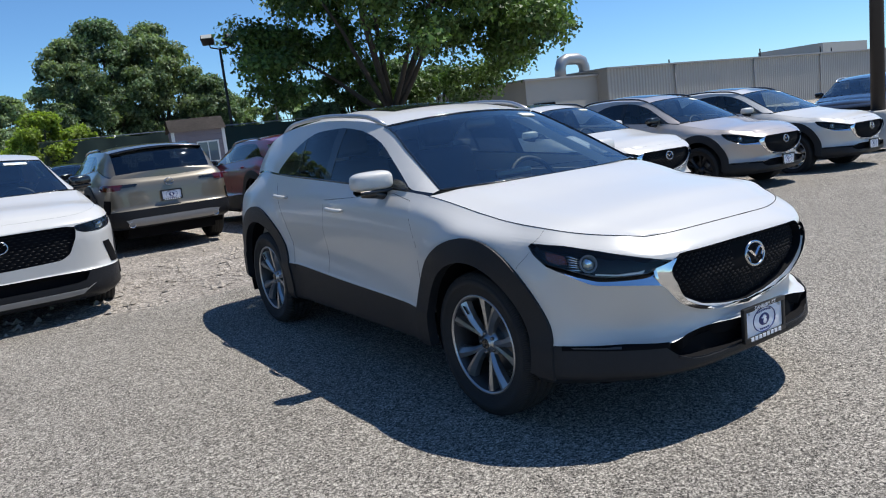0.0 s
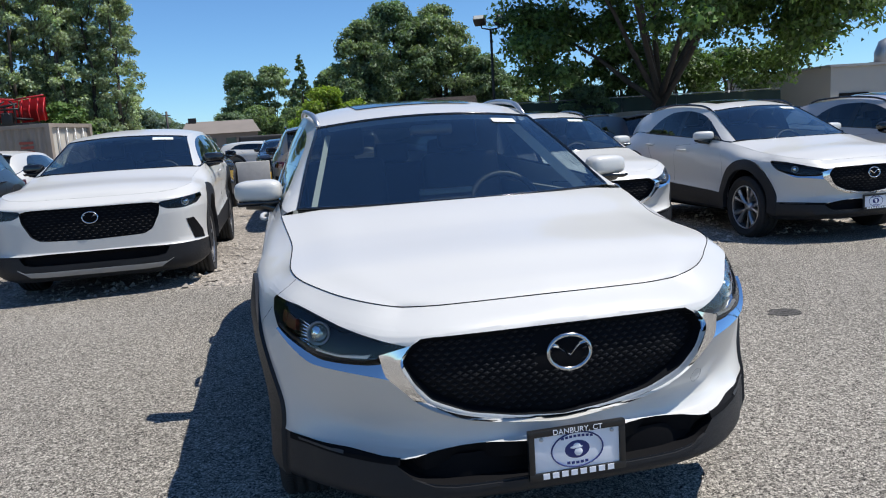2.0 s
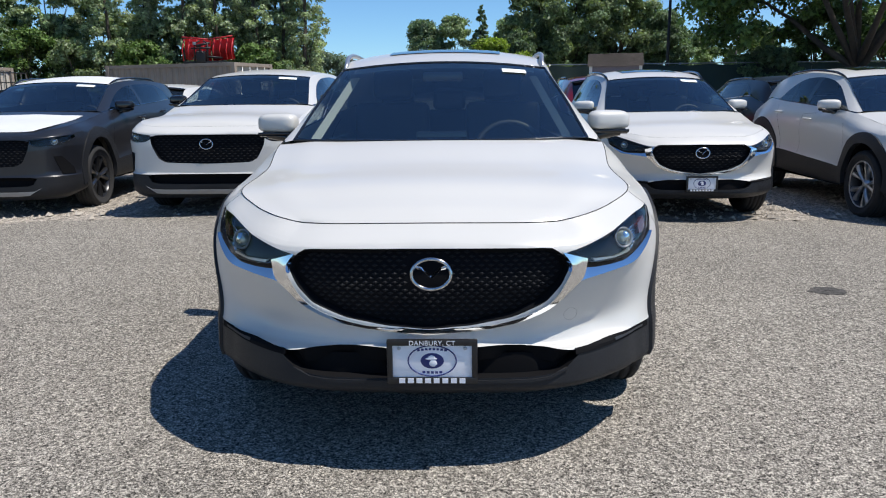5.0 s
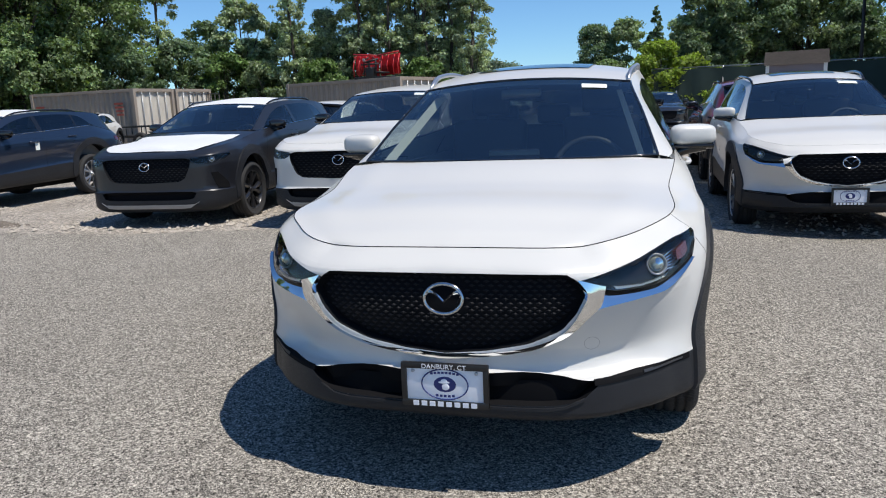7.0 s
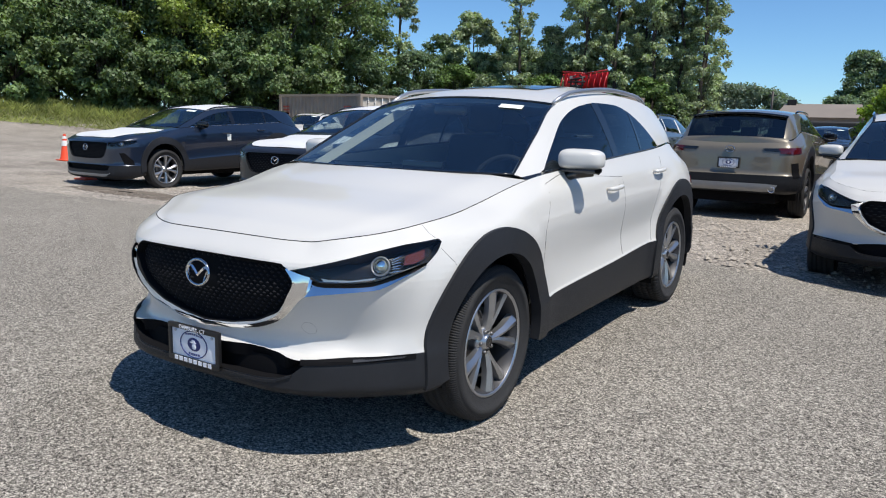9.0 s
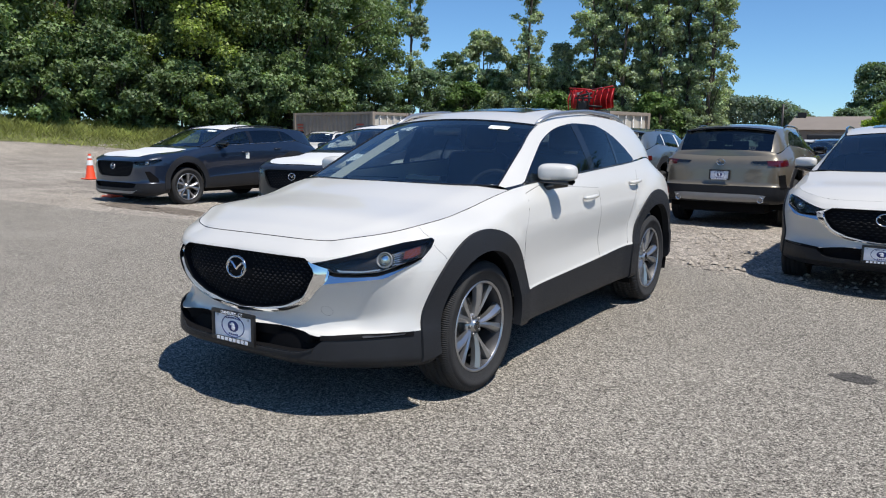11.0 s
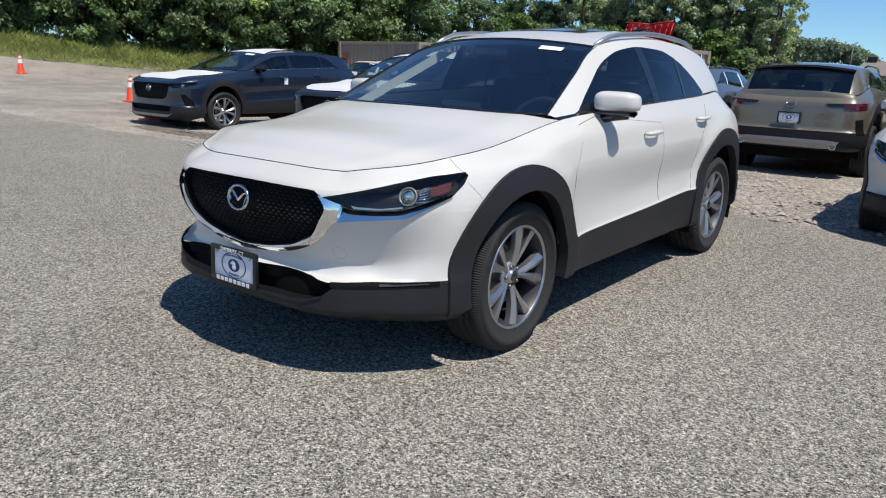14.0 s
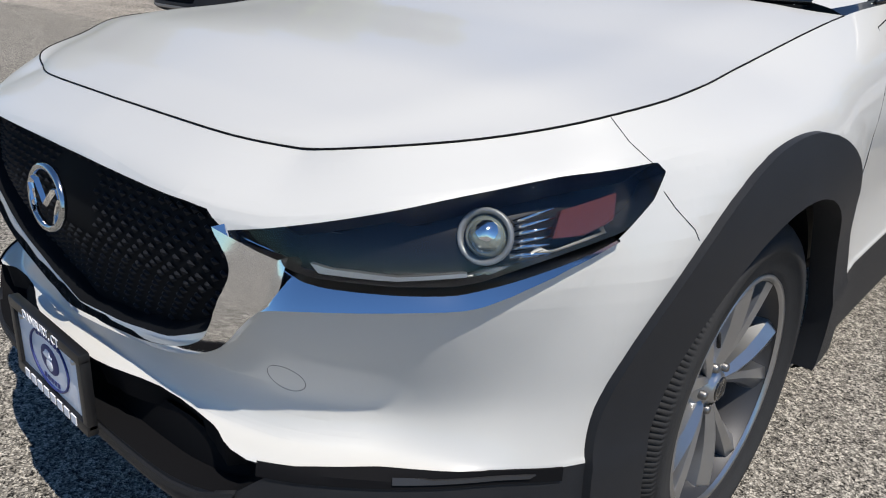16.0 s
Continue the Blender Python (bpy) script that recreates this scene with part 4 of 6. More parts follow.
            part("corner_vent", fill(tree, vent if s > 0 else vent[::-1], dl if s > 0 else dr, .006, .012), M_MATTB, car, "black vent in the bumper corner")
        skid = soft([V(x, -2.2, z) for x, z in ((-.55, .262), (.55, .262), (.62, .295), (.50, .225), (-.50, .225), (-.62, .295))], .1, 1)
        part("skid_strip", fill(tree, skid, nose, .008, .012), M_SKID, car, "silver strip under the bumper")
    # Grille relief.
    cells = bmesh.new()
    flat = [(p.x, p.z) for p in gr]
    nz = 17 if hero else 11
    for i in range(nz):
        zc = V(0, 0, .505 + .265 * (i + .5) / nz).z
        w = .032 if hero else .06
        for k in range(-15, 16):
            xc = (k + .5 * (i % 2)) * w
            if inside((xc - .016, zc), flat) and inside((xc + .016, zc), flat) and (abs(xc) > .075 or abs(zc - V(0, 0, .69).z) > .06):
                p, n = on(tree, Vector((xc, -2.2, zc)), nose)
                p = p - n * .034
                h = .0060 if hero else .0065
                vs = [cells.verts.new(p + Vector((a * w * .36, b, c * h))) for a, b, c in ((-1, 0, 0), (0, -.002, -1), (1, 0, 0), (0, -.002, 1), (0, -.006, .3))]
                for a, b in ((0, 1), (1, 2), (2, 3), (3, 0)):
                    cells.faces.new((vs[a], vs[b], vs[4]))
    tagged(part("grille_mesh", cells, M_MESH, grille, smooth=False), kind="stuff")
    p, n = on(tree, V(0, -2.2, .69 if not tall else .685), nose)
    badge(p + Vector((.012 if hero else 0, -.012, 0)), car, .064, .049, tilt=-6)
    if plate:
        p, n = on(tree, V(0, -2.2, .40), nose)
        plate_with_frame(Matrix.Translation((.013 if hero else 0, min(p.y, V(0, -2.2, 0).y) - .018, V(0, 0, .404).z)), car, hero)
    if not tall:
        for s in (1, -1):
            slit = [V(s * .50, -2.15, .416), V(s * .66, -2.03, .421), V(s * .80, -1.85, .428), V(s * .80, -1.85, .408), V(s * .66, -2.03, .403), V(s * .50, -2.15, .398)]
            part("bumper_slit", fill(tree, slit if s > 0 else slit[::-1], dl if s > 0 else dr, .004, .01), M_MATTB, car)
            bar = [V(s * .65, -2.035, .4150), V(s * .775, -1.88, .4205), V(s * .770, -1.886, .4145), V(s * .65, -2.035, .409)]
            part("slit_inlay", fill(tree, bar if s > 0 else bar[::-1], dl if s > 0 else dr, .007, .01), M_BARREL, car, "thin grey inlay")
        lip = [V(x, -2.2, z) for x, z in ((-.46, .36), (-.40, .337), (-.34, .332), (.34, .332), (.40, .337), (.46, .36), (.46, .352), (.40, .328), (.34, .322), (-.34, .322), (-.40, .328), (-.46, .352))]
        part("intake_lip", fill(tree, lip, nose, .006, .01), M_CLAD, car)
    if hero:
        for s in (1, -1):
            d = dl if s > 0 else dr
            for pts in ([V(s * .722, -1.722, .896), V(s * .755, -1.724, .870), V(s * .80, -1.722, .843)], [V(s * .815, -1.719, .812), V(s * .825, -1.70, .79), V(s * .84, -1.668, .761), V(s * .846, -1.66, .745)]):
                line = [a.lerp(b, i / 4) for a, b in zip(pts[:-1], pts[1:]) for i in range(5)]
                part("wing_seam", tube_bm([h + n * .0003 for h, n in (on(tree, p, d) for p in line)], .0006, 4), M_CLAD, car)
        ringp = []
        for t in range(25):
            q = Vector(((.478 + math.cos(t * math.pi / 12) * .024), -2.2, .522 + math.sin(t * math.pi / 12) * .024))
            h, n = on(tree, q, nose)
            ringp.append(h)
        part("tow_cover_seam", tube_bm(ringp, .0004, 4, cap=False), M_CLAD, car)
    # Tail.
    for s in (1, -1):
        if tall:
            tl = [V(s * .60, 2.12, .94), V(s * .72, 2.08, .945), V(s * .83, 1.88, .955), V(s * .835, 1.88, .88), V(s * .77, 2.03, .865), V(s * .63, 2.12, .87)]
            tk = [V(s * .40, 2.1, .932), V(s * .60, 2.05, .938), V(s * .615, 2.05, .895), V(s * .43, 2.1, .902)]
            part("lamp_strip", fill(tree, tk[::-1] if s > 0 else tk, aft, .008, .015), M_GLOSSB, car, "dark strip beside the tail lamp")
        else:
            tl = [V(s * .50, 2.1, .90), V(s * .74, 2.0, .915), V(s * .80, 1.80, .93), V(s * .805, 1.80, .88), V(s * .75, 1.95, .845), V(s * .66, 2.02, .84), V(s * .52, 2.1, .87)]
        d = Vector((-s * .5, -.86, 0)).normalized()
        part("tail_lamp", fill(tree, tl[::-1] if s > 0 else tl, d, .008, .015), M_TAIL, car, "dark red tail lamp")
        c = V(s * .55, 2.15, .33 if not tall else .40)
        part("exhaust_tip", lathe_bm([(.0, -.08), (.035, -.08), (.036, .0), (.045, .0), (.045, -.1)], 16, "y", m=Matrix.Translation(c)), M_CHROME, car)
    if tall:
        for s in (1, -1):
            rv = [V(s * .75, 2.06, .74), V(s * .81, 1.95, .75), V(s * .835, 1.88, .56), V(s * .77, 2.03, .56)]
            d = Vector((-s * .6, -.8, 0)).normalized()
            part("rear_corner_vent", fill(tree, rv[::-1] if s > 0 else rv, d, .006, .012), M_MATTB, car)
        sk = soft([V(x, 2.2, z) for x, z in ((-.62, .47), (.62, .47), (.56, .37), (-.56, .37))], .12, 1)
        part("rear_skid", fill(tree, sk, aft, .01, .015), M_SKID, car, "silver skid plate under the tail")
    p, n = on(tree, V(0, 2.2, .92 if not tall else .915), aft)
    badge(p + Vector((0, .012, 0)), car, .06, .045, 0, -1)
    p, n = on(tree, V(0, 2.2, .74 if not tall else .73), aft)
    plate_with_frame(Matrix.Translation(p + Vector((0, .03, .0))) @ pose(0, 0, 0, 0, 0, 180), car, False)
    # Wheels.
    for s in (1, -1):
        for yc, wz in ((-axle, r + (lot_z(0, -axle) if hero else 0)), (axle - .13, r + (lot_z(0, axle - .13) if hero else 0))):
            w = thing("road_wheel", "", "")
            w.parent = car
            wheel(Vector((s * (.752 * (1.06 if tall else 1)) - (s * .008 if hero and yc < 0 else 0), yc - (.022 if hero and yc < 0 and s < 0 else 0), wz)), 0 if s > 0 else math.pi, r, rim, w, hero, 200 if yc < 0 else 70)
    car.matrix_world = pose(where[0], where[1], base, 0, 0, yaw)
    return car


# ---- ground ----
def lot_z(x, y):
    """The asphalt rises gently towards the gravel and falls away to both sides."""
    return float(np.interp(y, [-8.0, 3.2, 90.0], [-.112, .101, .101])) - fall(x, y)


def fall(x, y):
    return (float(np.interp(x, [.5, 2.4, 5.0, 7.3, 10.0], [0, .075, .09, .12, .16])) + float(np.interp(x, [-10.5, -8.0, -5.0, -2.0], [.02, .06, .075, 0]))) * float(np.interp(y, [-3, 3, 12, 20], [0, 1, 1, 0]))


def ground_z(x, y):
    back = float(np.interp(y, [-90.0, -8.0, 3.0, 5.0, 9.0, 16.0, 30.0, 60.0, 120.0], [-.112, -.112, 0.097, 0.08, 0.065, 0.05, 0.0, 0.1, 0.3]))
    back *= float(np.interp(x, [-12, -4], [.15, 1])) if 5 < y < 60 else 1
    back -= fall(x, y)
    side = float(np.interp(-x, [13, 26, 28.8, 32], [0, .42, .55, 1.22])) * float(np.interp(y, [2, 8, 14, 24], [0.35, 1, .7, .28]))
    bank = 1.1 * float(np.interp(-x - 31.5 + 0.35 * (y - 16), [0, 6], [0, 1])) * float(np.interp(y, [-5, 8, 34, 46], [0, 1, 1, 0]))
    lumps = .035 * noise.noise(Vector((x * .35, y * .35, 0))) + .012 * noise.noise(Vector((x * 1.4, y * 1.4, 3)))
    return back + side + bank + lumps * min(1, max(0, (y - 3.0) / 2))


M_ASPHALT = speckle("worn_asphalt", (0.022, 0.021, 0.020), (0.70, 0.645, 0.56), 250, 105, 0.6, 0.10, (0.95, 0.06), coarse_share=0.38)
M_GRAVEL = speckle("gravel", (0.10, 0.089, 0.075), (0.64, 0.575, 0.50), 88, 33, 0.6, 0.30, coarse_share=0.42)
M_STONE = mat("loose_stone", (0.36, 0.32, 0.27), 0.9, vary=0.4, scale=4)
ys = list(np.linspace(-90, 2, 10)) + list(np.linspace(2.5, 24.5, 56)) + list(np.linspace(25, 60, 36)) + [75, 100, 160, 400]
bm = grid_bm([[Vector((x, y, ground_z(x, y) - .006)) for x in [-400, -200, -120, -80] + list(np.linspace(-60, -16, 45)) + list(np.linspace(-15.6, 15.6, 79)) + list(np.linspace(16, 60, 45)) + [80, 120, 200, 400]] for y in ys])
tagged(part("ground", bm, M_GRAVEL), "pale gravel and packed dirt ground", "ground", kind="structure")


def lot_edge(x):
    y = float(np.interp(x, [-60, -10, -4, 1, 4, 10, 60], [1.6, 2.35, 2.75, 2.75, 2.75, 2.9, 3.0]))
    return y + .13 * noise.noise(Vector((x * .5, 0, 0))) + .07 * noise.noise(Vector((x * 2.3, 5, 0)))


xs = np.linspace(-70, 70, 561)
bm = grid_bm([[Vector((x, -90, lot_z(x, -90) + .004)) for x in xs], [Vector((x, -8, lot_z(x, -8) + .004)) for x in xs], [Vector((x, -3, lot_z(x, -3) + .004)) for x in xs], [Vector((x, lot_edge(x) - .3, lot_z(x, lot_edge(x) - .3) + .004)) for x in xs], [Vector((x, lot_edge(x), lot_z(x, lot_edge(x)) + .003)) for x in xs], [Vector((x, lot_edge(x) + .06, lot_z(x, lot_edge(x)) - .016)) for x in xs]])
tagged(part("asphalt_lot", bm, M_ASPHALT), "worn grey asphalt lot with exposed stones", "asphalt", kind="structure")

# A dark oil spot on the asphalt and a damp patch on the gravel.
M_OIL = speckle("oily_asphalt", (0.03, 0.029, 0.028), (0.16, 0.15, 0.14), 150, 70, 0.6, 0.05)
M_DAMP = speckle("damp_dirt", (0.09, 0.075, 0.06), (0.26, 0.22, 0.18), 45, 22, 0.8, 0.25)


def blot(name, label, c, rx, ry, material, seed, lift):
    bm = bmesh.new()
    rows = []
    for j in range(1, 9):
        row = []
        for k in range(48):
            a = 2 * math.pi * k / 48
            q = (1 + .35 * noise.noise(Vector((math.cos(a) * 1.3, math.sin(a) * 1.3, seed))) + .2 * noise.noise(Vector((math.cos(a) * 4, math.sin(a) * 4, seed)))) * j / 8
            x, y = c[0] + math.cos(a) * rx * q, c[1] + math.sin(a) * ry * q
            row.append(Vector((x, y, ground_z(x, y) + lift * (1 if j < 8 else -.6))))
        rows.append(row)
    grid_bm(rows, bm, True)
    bm.faces.new([v for v in bm.verts][:48])
    tagged(part(name, bm, material), label, "stain", kind="structure")


blot("oil_spot", "small dark oil spot on the asphalt", (2.42, .11), .13, .10, M_OIL, 1.0, .0085)
blot("damp_patch", "damp dark dirt patch on the gravel", (-8.7, 3.25), 1.5, .35, M_DAMP, 4.0, .012)

# Loose stones on the gravel beside the asphalt.
rng = np.random.default_rng(11)
verts, faces = [], []
for k in range(10000):
    x = rng.uniform(-14, 9)
    y = lot_edge(x) - .25 + abs(rng.normal(0, 1)) * 3.0
    s = rng.uniform(.006, .02) * (1.6 if rng.random() < .06 else 1)
    if k > 9100:
        x, s = rng.uniform(-7, 7), rng.uniform(.018, .045)
        y = lot_edge(x) + rng.uniform(.05, 3.2)
    if y < lot_edge(x):
        s *= .6
    z = ground_z(x, y) + s * .2
    i, a = len(verts), rng.uniform(0, 6.3)
    c, n = math.cos(a) * s, math.sin(a) * s
    verts += [(x + c, y + n, z), (x - n, y + c, z), (x - c * .8, y - n * 1.2, z), (x + n, y - c, z), (x + rng.uniform(-.3, .3) * s, y, z + s * rng.uniform(.5, .9)), (x, y, z - s * .5)]
    faces += [(i + p, i + (p + 1) % 4, i + 4) for p in range(4)]
me = bpy.data.meshes.new("loose_gravel")
me.from_pydata(verts, [], faces)
me.materials.append(M_STONE)
tagged(new("loose_gravel", me), "loose pale gravel stones", "gravel", kind="stuff")


# ---- plants ----
def leaf_material(name, color, spread=0.5, through_light=0.34):
    """Leaves whose tone varies from leaf to leaf and from bough to bough, with some light let through."""
    m = bpy.data.materials.new(name)
    m.use_nodes = True
    n, l = m.node_tree.nodes, m.node_tree.links
    p = n["Principled BSDF"]
    p.inputs["Roughness"].default_value, p.inputs["Specular IOR Level"].default_value = 0.5, 0.32
    geo, mr, sc = n.new("ShaderNodeNewGeometry"), n.new("ShaderNodeMapRange"), n.new("ShaderNodeVectorMath")
    mr.inputs["To Min"].default_value, mr.inputs["To Max"].default_value = 1 - spread, 1 + spread
    bough, tc, br, both_ = n.new("ShaderNodeTexNoise"), n.new("ShaderNodeTexCoord"), n.new("ShaderNodeMapRange"), n.new("ShaderNodeMath")
    bough.inputs["Scale"].default_value, bough.inputs["Detail"].default_value = 0.55, 3
    br.inputs["From Min"].default_value, br.inputs["From Max"].default_value = 0.32, 0.68
    br.inputs["To Min"].default_value, br.inputs["To Max"].default_value = 0.62, 1.38
    both_.operation = "MULTIPLY"
    l.new(tc.outputs["Object"], bough.inputs["Vector"]), l.new(bough.outputs[0], br.inputs["Value"])
    l.new(mr.outputs[0], both_.inputs[0]), l.new(br.outputs[0], both_.inputs[1])
    sc.operation, sc.inputs[0].default_value = "SCALE", color
    l.new(geo.outputs["Random Per Island"], mr.inputs["Value"]), l.new(both_.outputs[0], sc.inputs["Scale"]), l.new(sc.outputs[0], p.inputs["Base Color"])
    tr, mix = n.new("ShaderNodeBsdfTranslucent"), n.new("ShaderNodeMixShader")
    mul = n.new("ShaderNodeVectorMath")
    mul.operation, mul.inputs[1].default_value = "MULTIPLY", (1.25, 1.4, 0.55)
    l.new(sc.outputs[0], mul.inputs[0]), l.new(mul.outputs[0], tr.inputs[0])
    mix.inputs[0].default_value = through_light
    l.new(p.outputs[0], mix.inputs[1]), l.new(tr.outputs[0], mix.inputs[2]), l.new(mix.outputs[0], n["Material Output"].inputs[0])
    return m


L_OAK = leaf_material("oak_leaves", (0.100, 0.165, 0.045), 0.55, 0.18)
L_CLUMP = leaf_material("dull_green_leaves", (0.140, 0.202, 0.116))
L_CLUMPB = leaf_material("olive_green_leaves", (0.205, 0.265, 0.145))
L_DARK = leaf_material("dark_leaves", (0.125, 0.183, 0.086))
L_MID = leaf_material("mid_green_leaves", (0.172, 0.240, 0.108))
L_BRIGHT = leaf_material("sunlit_broad_leaves", (0.243, 0.307, 0.083))
L_LIGHT = leaf_material("bright_green_leaves", (0.24, 0.32, 0.055), 0.45, 0.4)
L_POPLAR = leaf_material("grey_green_leaves", (0.30, 0.36, 0.225))
# Distance haze is mixed into this base colour: paler and bluer green.
L_HILL = leaf_material("haze_tinted_far_leaves", (0.15, 0.20, 0.15), 0.2)
L_GRASS = leaf_material("long_grass", (0.27, 0.29, 0.095), 0.4, 0.4)
M_BARK = mat("grey_bark", (0.075, 0.06, 0.048), 0.9, vary=0.35, scale=9, bump=0.8, bump_scale=25)


def leaves(rng, blobs, count, size, flat=0.6):
    """Leaf cards on the shells of blobs, as vertices and faces."""
    blobs = np.array(blobs)
    w = blobs[:, 3] ** 2
    pick = rng.choice(len(blobs), count, p=w / w.sum())
    d = rng.normal(size=(count, 3))
    d /= np.linalg.norm(d, axis=1)[:, None]
    d[:, 2] = np.where((d[:, 2] < 0) & (rng.random(count) < .62), -d[:, 2], d[:, 2])
    rad = blobs[pick, 3] * np.clip(rng.normal(.86, .26, count), .05, 1.6)
    c = blobs[pick, :3] + d * rad[:, None] * np.array([1, 1, .8])
    u = rng.normal(size=(count, 3))
    u /= np.linalg.norm(u, axis=1)[:, None]
    n = d * (flat + .25) + rng.normal(size=(count, 3)) * .42 + np.array([0, 0, .3])
    v = np.cross(n, u)
    v /= np.linalg.norm(v, axis=1)[:, None] + 1e-9
    s = (size * rng.uniform(.6, 1.35, count))[:, None]
    u, v = u * s, v * s * .62
    droop = np.array([0, 0, -1.0]) * s * .25
    p = np.stack([c - v * 1.1, c + u * 1.25 + droop, c + v * 1.1], 1).reshape(-1, 3)
    return p, np.arange(count)[:, None] * 3 + [0, 1, 2]


def tree(label, base, height, spread, leaf, seed, count=5000, size=.3, low=.28, trunk=.22, blobs=60, shape="round", name="tree", group="trees round the lot", fork=.3, lean=0.0):
    """A tapered trunk with limbs that reach into a crown of leaf clumps."""
    rng = np.random.default_rng(seed)
    zb = ground_z(*base) - .05
    height += 0 if base[0] < -4 and base[1] < 60 else .7 if base[1] < 60 else 1.2
    ob = thing(name, label, "tree", pose(base[0], base[1], zb), group=group)
    cl = []
    for k in range(int(blobs * 2.6)):
        f = rng.random() ** .8
        z = height * (low + (1 - low) * f)
        if shape == "round":
            prof = math.sin(math.pi * min(1, max(.04, (f * .86 + .12)))) ** .7
        elif shape == "dome":
            prof = (1 - (f * .96) ** 2.2) ** .5 * (.86 + .14 * min(1, f * 6))
        elif shape == "column":
            prof = (.55 + .45 * math.sin(math.pi * f)) * (1.02 - .55 * f)
        else:
            prof = 1.02 - f * .97
        a, q = rng.uniform(0, 2 * math.pi), math.sqrt(rng.uniform(.1, 1)) * .86
        r = spread * prof * q
        if shape == "dome" and f < .20 and r < (.72 - f) * spread:
            continue
        rb = spread * rng.uniform(*((.06, .145) if shape == "dome" else (.09, .20))) * (1.0 if shape != "cone" else .8 * (1.15 - f))
        wob = 1 + .22 * noise.noise(Vector((math.cos(a), math.sin(a), seed * 1.7)))
        cl.append((lean + math.cos(a) * r * wob, math.sin(a) * r * wob, min(z, height - rb * .6), rb))
    bend = [Vector((rng.uniform(-.02, .02) * height * t, rng.uniform(-.02, .02) * height * t, t * height * (fork if shape in ("round", "dome") else .88))) for t in np.linspace(0, 1, 7)]
    bm = tube_bm(bend, [trunk * (1.35 if i == 0 else 1.0 - .11 * i if shape in ("round", "dome") else 1.05 - .15 * i) for i in range(7)], 10)
    tips = sorted(cl, key=lambda b: -b[3])[: (16 if shape == "round" else 9 if shape == "dome" else 10)]
    for b in tips:
        t = Vector(b[:3])
        start = bend[-1] * (.78 + .2 * rng.random()) if shape in ("round", "dome") else Vector((0, 0, max(.12 * height, b[2] - .12 * height)))
        if shape not in ("round", "dome"):
            start = start + Vector((bend[3].x, bend[3].y, 0))
        mid = start.lerp(t, .45) + (Vector((rng.uniform(-.7, .7), rng.uniform(-.7, .7), 0)) if shape == "dome" else Vector()) + Vector((0, 0, (.10 if shape == "round" else .05 if shape == "dome" else .02) * height * rng.uniform(.2, .8)))
        w = trunk * (.42 if shape == "round" else .50 if shape == "dome" else .3)
        tube_bm([start, start.lerp(mid, .5) + Vector((0, 0, -.01 * height)), mid, mid.lerp(t, .6), t], [w, w * .8, w * .55, w * .35, w * .12], 7, bm)
    part("trunk", bm, M_BARK, ob, "dark bark trunk and limbs")
    p, f = leaves(rng, cl, int(count * 4.8), size * .52)
    me = bpy.data.meshes.new("crown")
    me.from_pydata(p.tolist(), [], f.tolist())
    me.materials.append(leaf)
    cr = new("crown", me)
    cr.parent = ob
    return ob


tree("large oak with a wide dark green crown", (17.3, 29.6), 14.2, 9.6, L_OAK, 5, 25000, .30, .19, .33, 82, "dome", fork=.17, lean=.95)
tree("dark green bush beside the oak", (14.2, 31.5), 2.6, 2.0, L_CLUMP, 36, 2600, .26, .05, .1, 30, name="shrub")
for x, y, h, s, lf, sd in ((4.6, 43.5, 7.8, 2.6, L_CLUMPB, 1), (6.6, 44, 8.9, 3.2, L_CLUMP, 2), (9.6, 44.5, 8.8, 3.0, L_CLUMPB, 3), (12.3, 43.5, 5.4, 2.4, L_CLUMP, 4), (3.3, 42, 4.2, 2.0, L_CLUMP, 6)):
    tree("leafy green tree behind the screened fence", (x, y), h, s, lf, 20 + sd, 8200, .21, .14, .2, 70)
tree("bright yellow-green shrub tree", (1.3, 31.9), 3.1, 1.9, L_LIGHT, 31, 4200, .17, .05, .08, 30, name="shrub")
tree("bright yellow-green shrub tree", (3.0, 32.4), 2.5, 1.5, L_LIGHT, 32, 3400, .17, .05, .08, 26, name="shrub")
tree("low green shrub by the fence", (4.9, 32.6), 2.0, 1.4, L_MID, 33, 2000, .17, .05, .08, 20, name="shrub")
for x, y, h, s, lf, sd, sh in ((-6.0, 104, 10.0, 4.6, L_CLUMP, 1, "round"), (-1.6, 103, 10.4, 4.6, L_CLUMPB, 2, "round"), (2.2, 101, 11.8, 3.6, L_CLUMP, 3, "cone"), (6.0, 102, 9.4, 4.2, L_CLUMPB, 4, "round"), (-4.0, 99, 5.0, 3.6, L_MID, 5, "round"), (10.5, 103, 7.0, 4.4, L_DARK, 6, "round"), (1.0, 97, 4.4, 3.6, L_MID, 7, "round"), (-7.5, 97, 4.2, 4.0, L_CLUMP, 8, "round"), (8.5, 98, 5.6, 4.2, L_CLUMP, 9, "round"), (4.4, 96, 5.2, 3.8, L_CLUMPB, 10, "round")):
    tree("green tree beyond the parked cars", (x, y), h, s, lf, 40 + sd, 4000, .42, .04, .18, 40, sh)
for x, y, h, s, lf, sd in ((18.4, 36, 5.0, 2.6, L_DARK, 1), (17.4, 52, 4.6, 2.2, L_MID, 2), (20.5, 50, 5.0, 2.8, L_MID, 3), (24.5, 40, 5.4, 3.2, L_DARK, 4), (29, 42, 5.0, 3.0, L_DARK, 5)):
    tree("dark green tree behind the fence", (x, y), h, s, lf, 60 + sd, 3600, .26, .08, .15, 30)
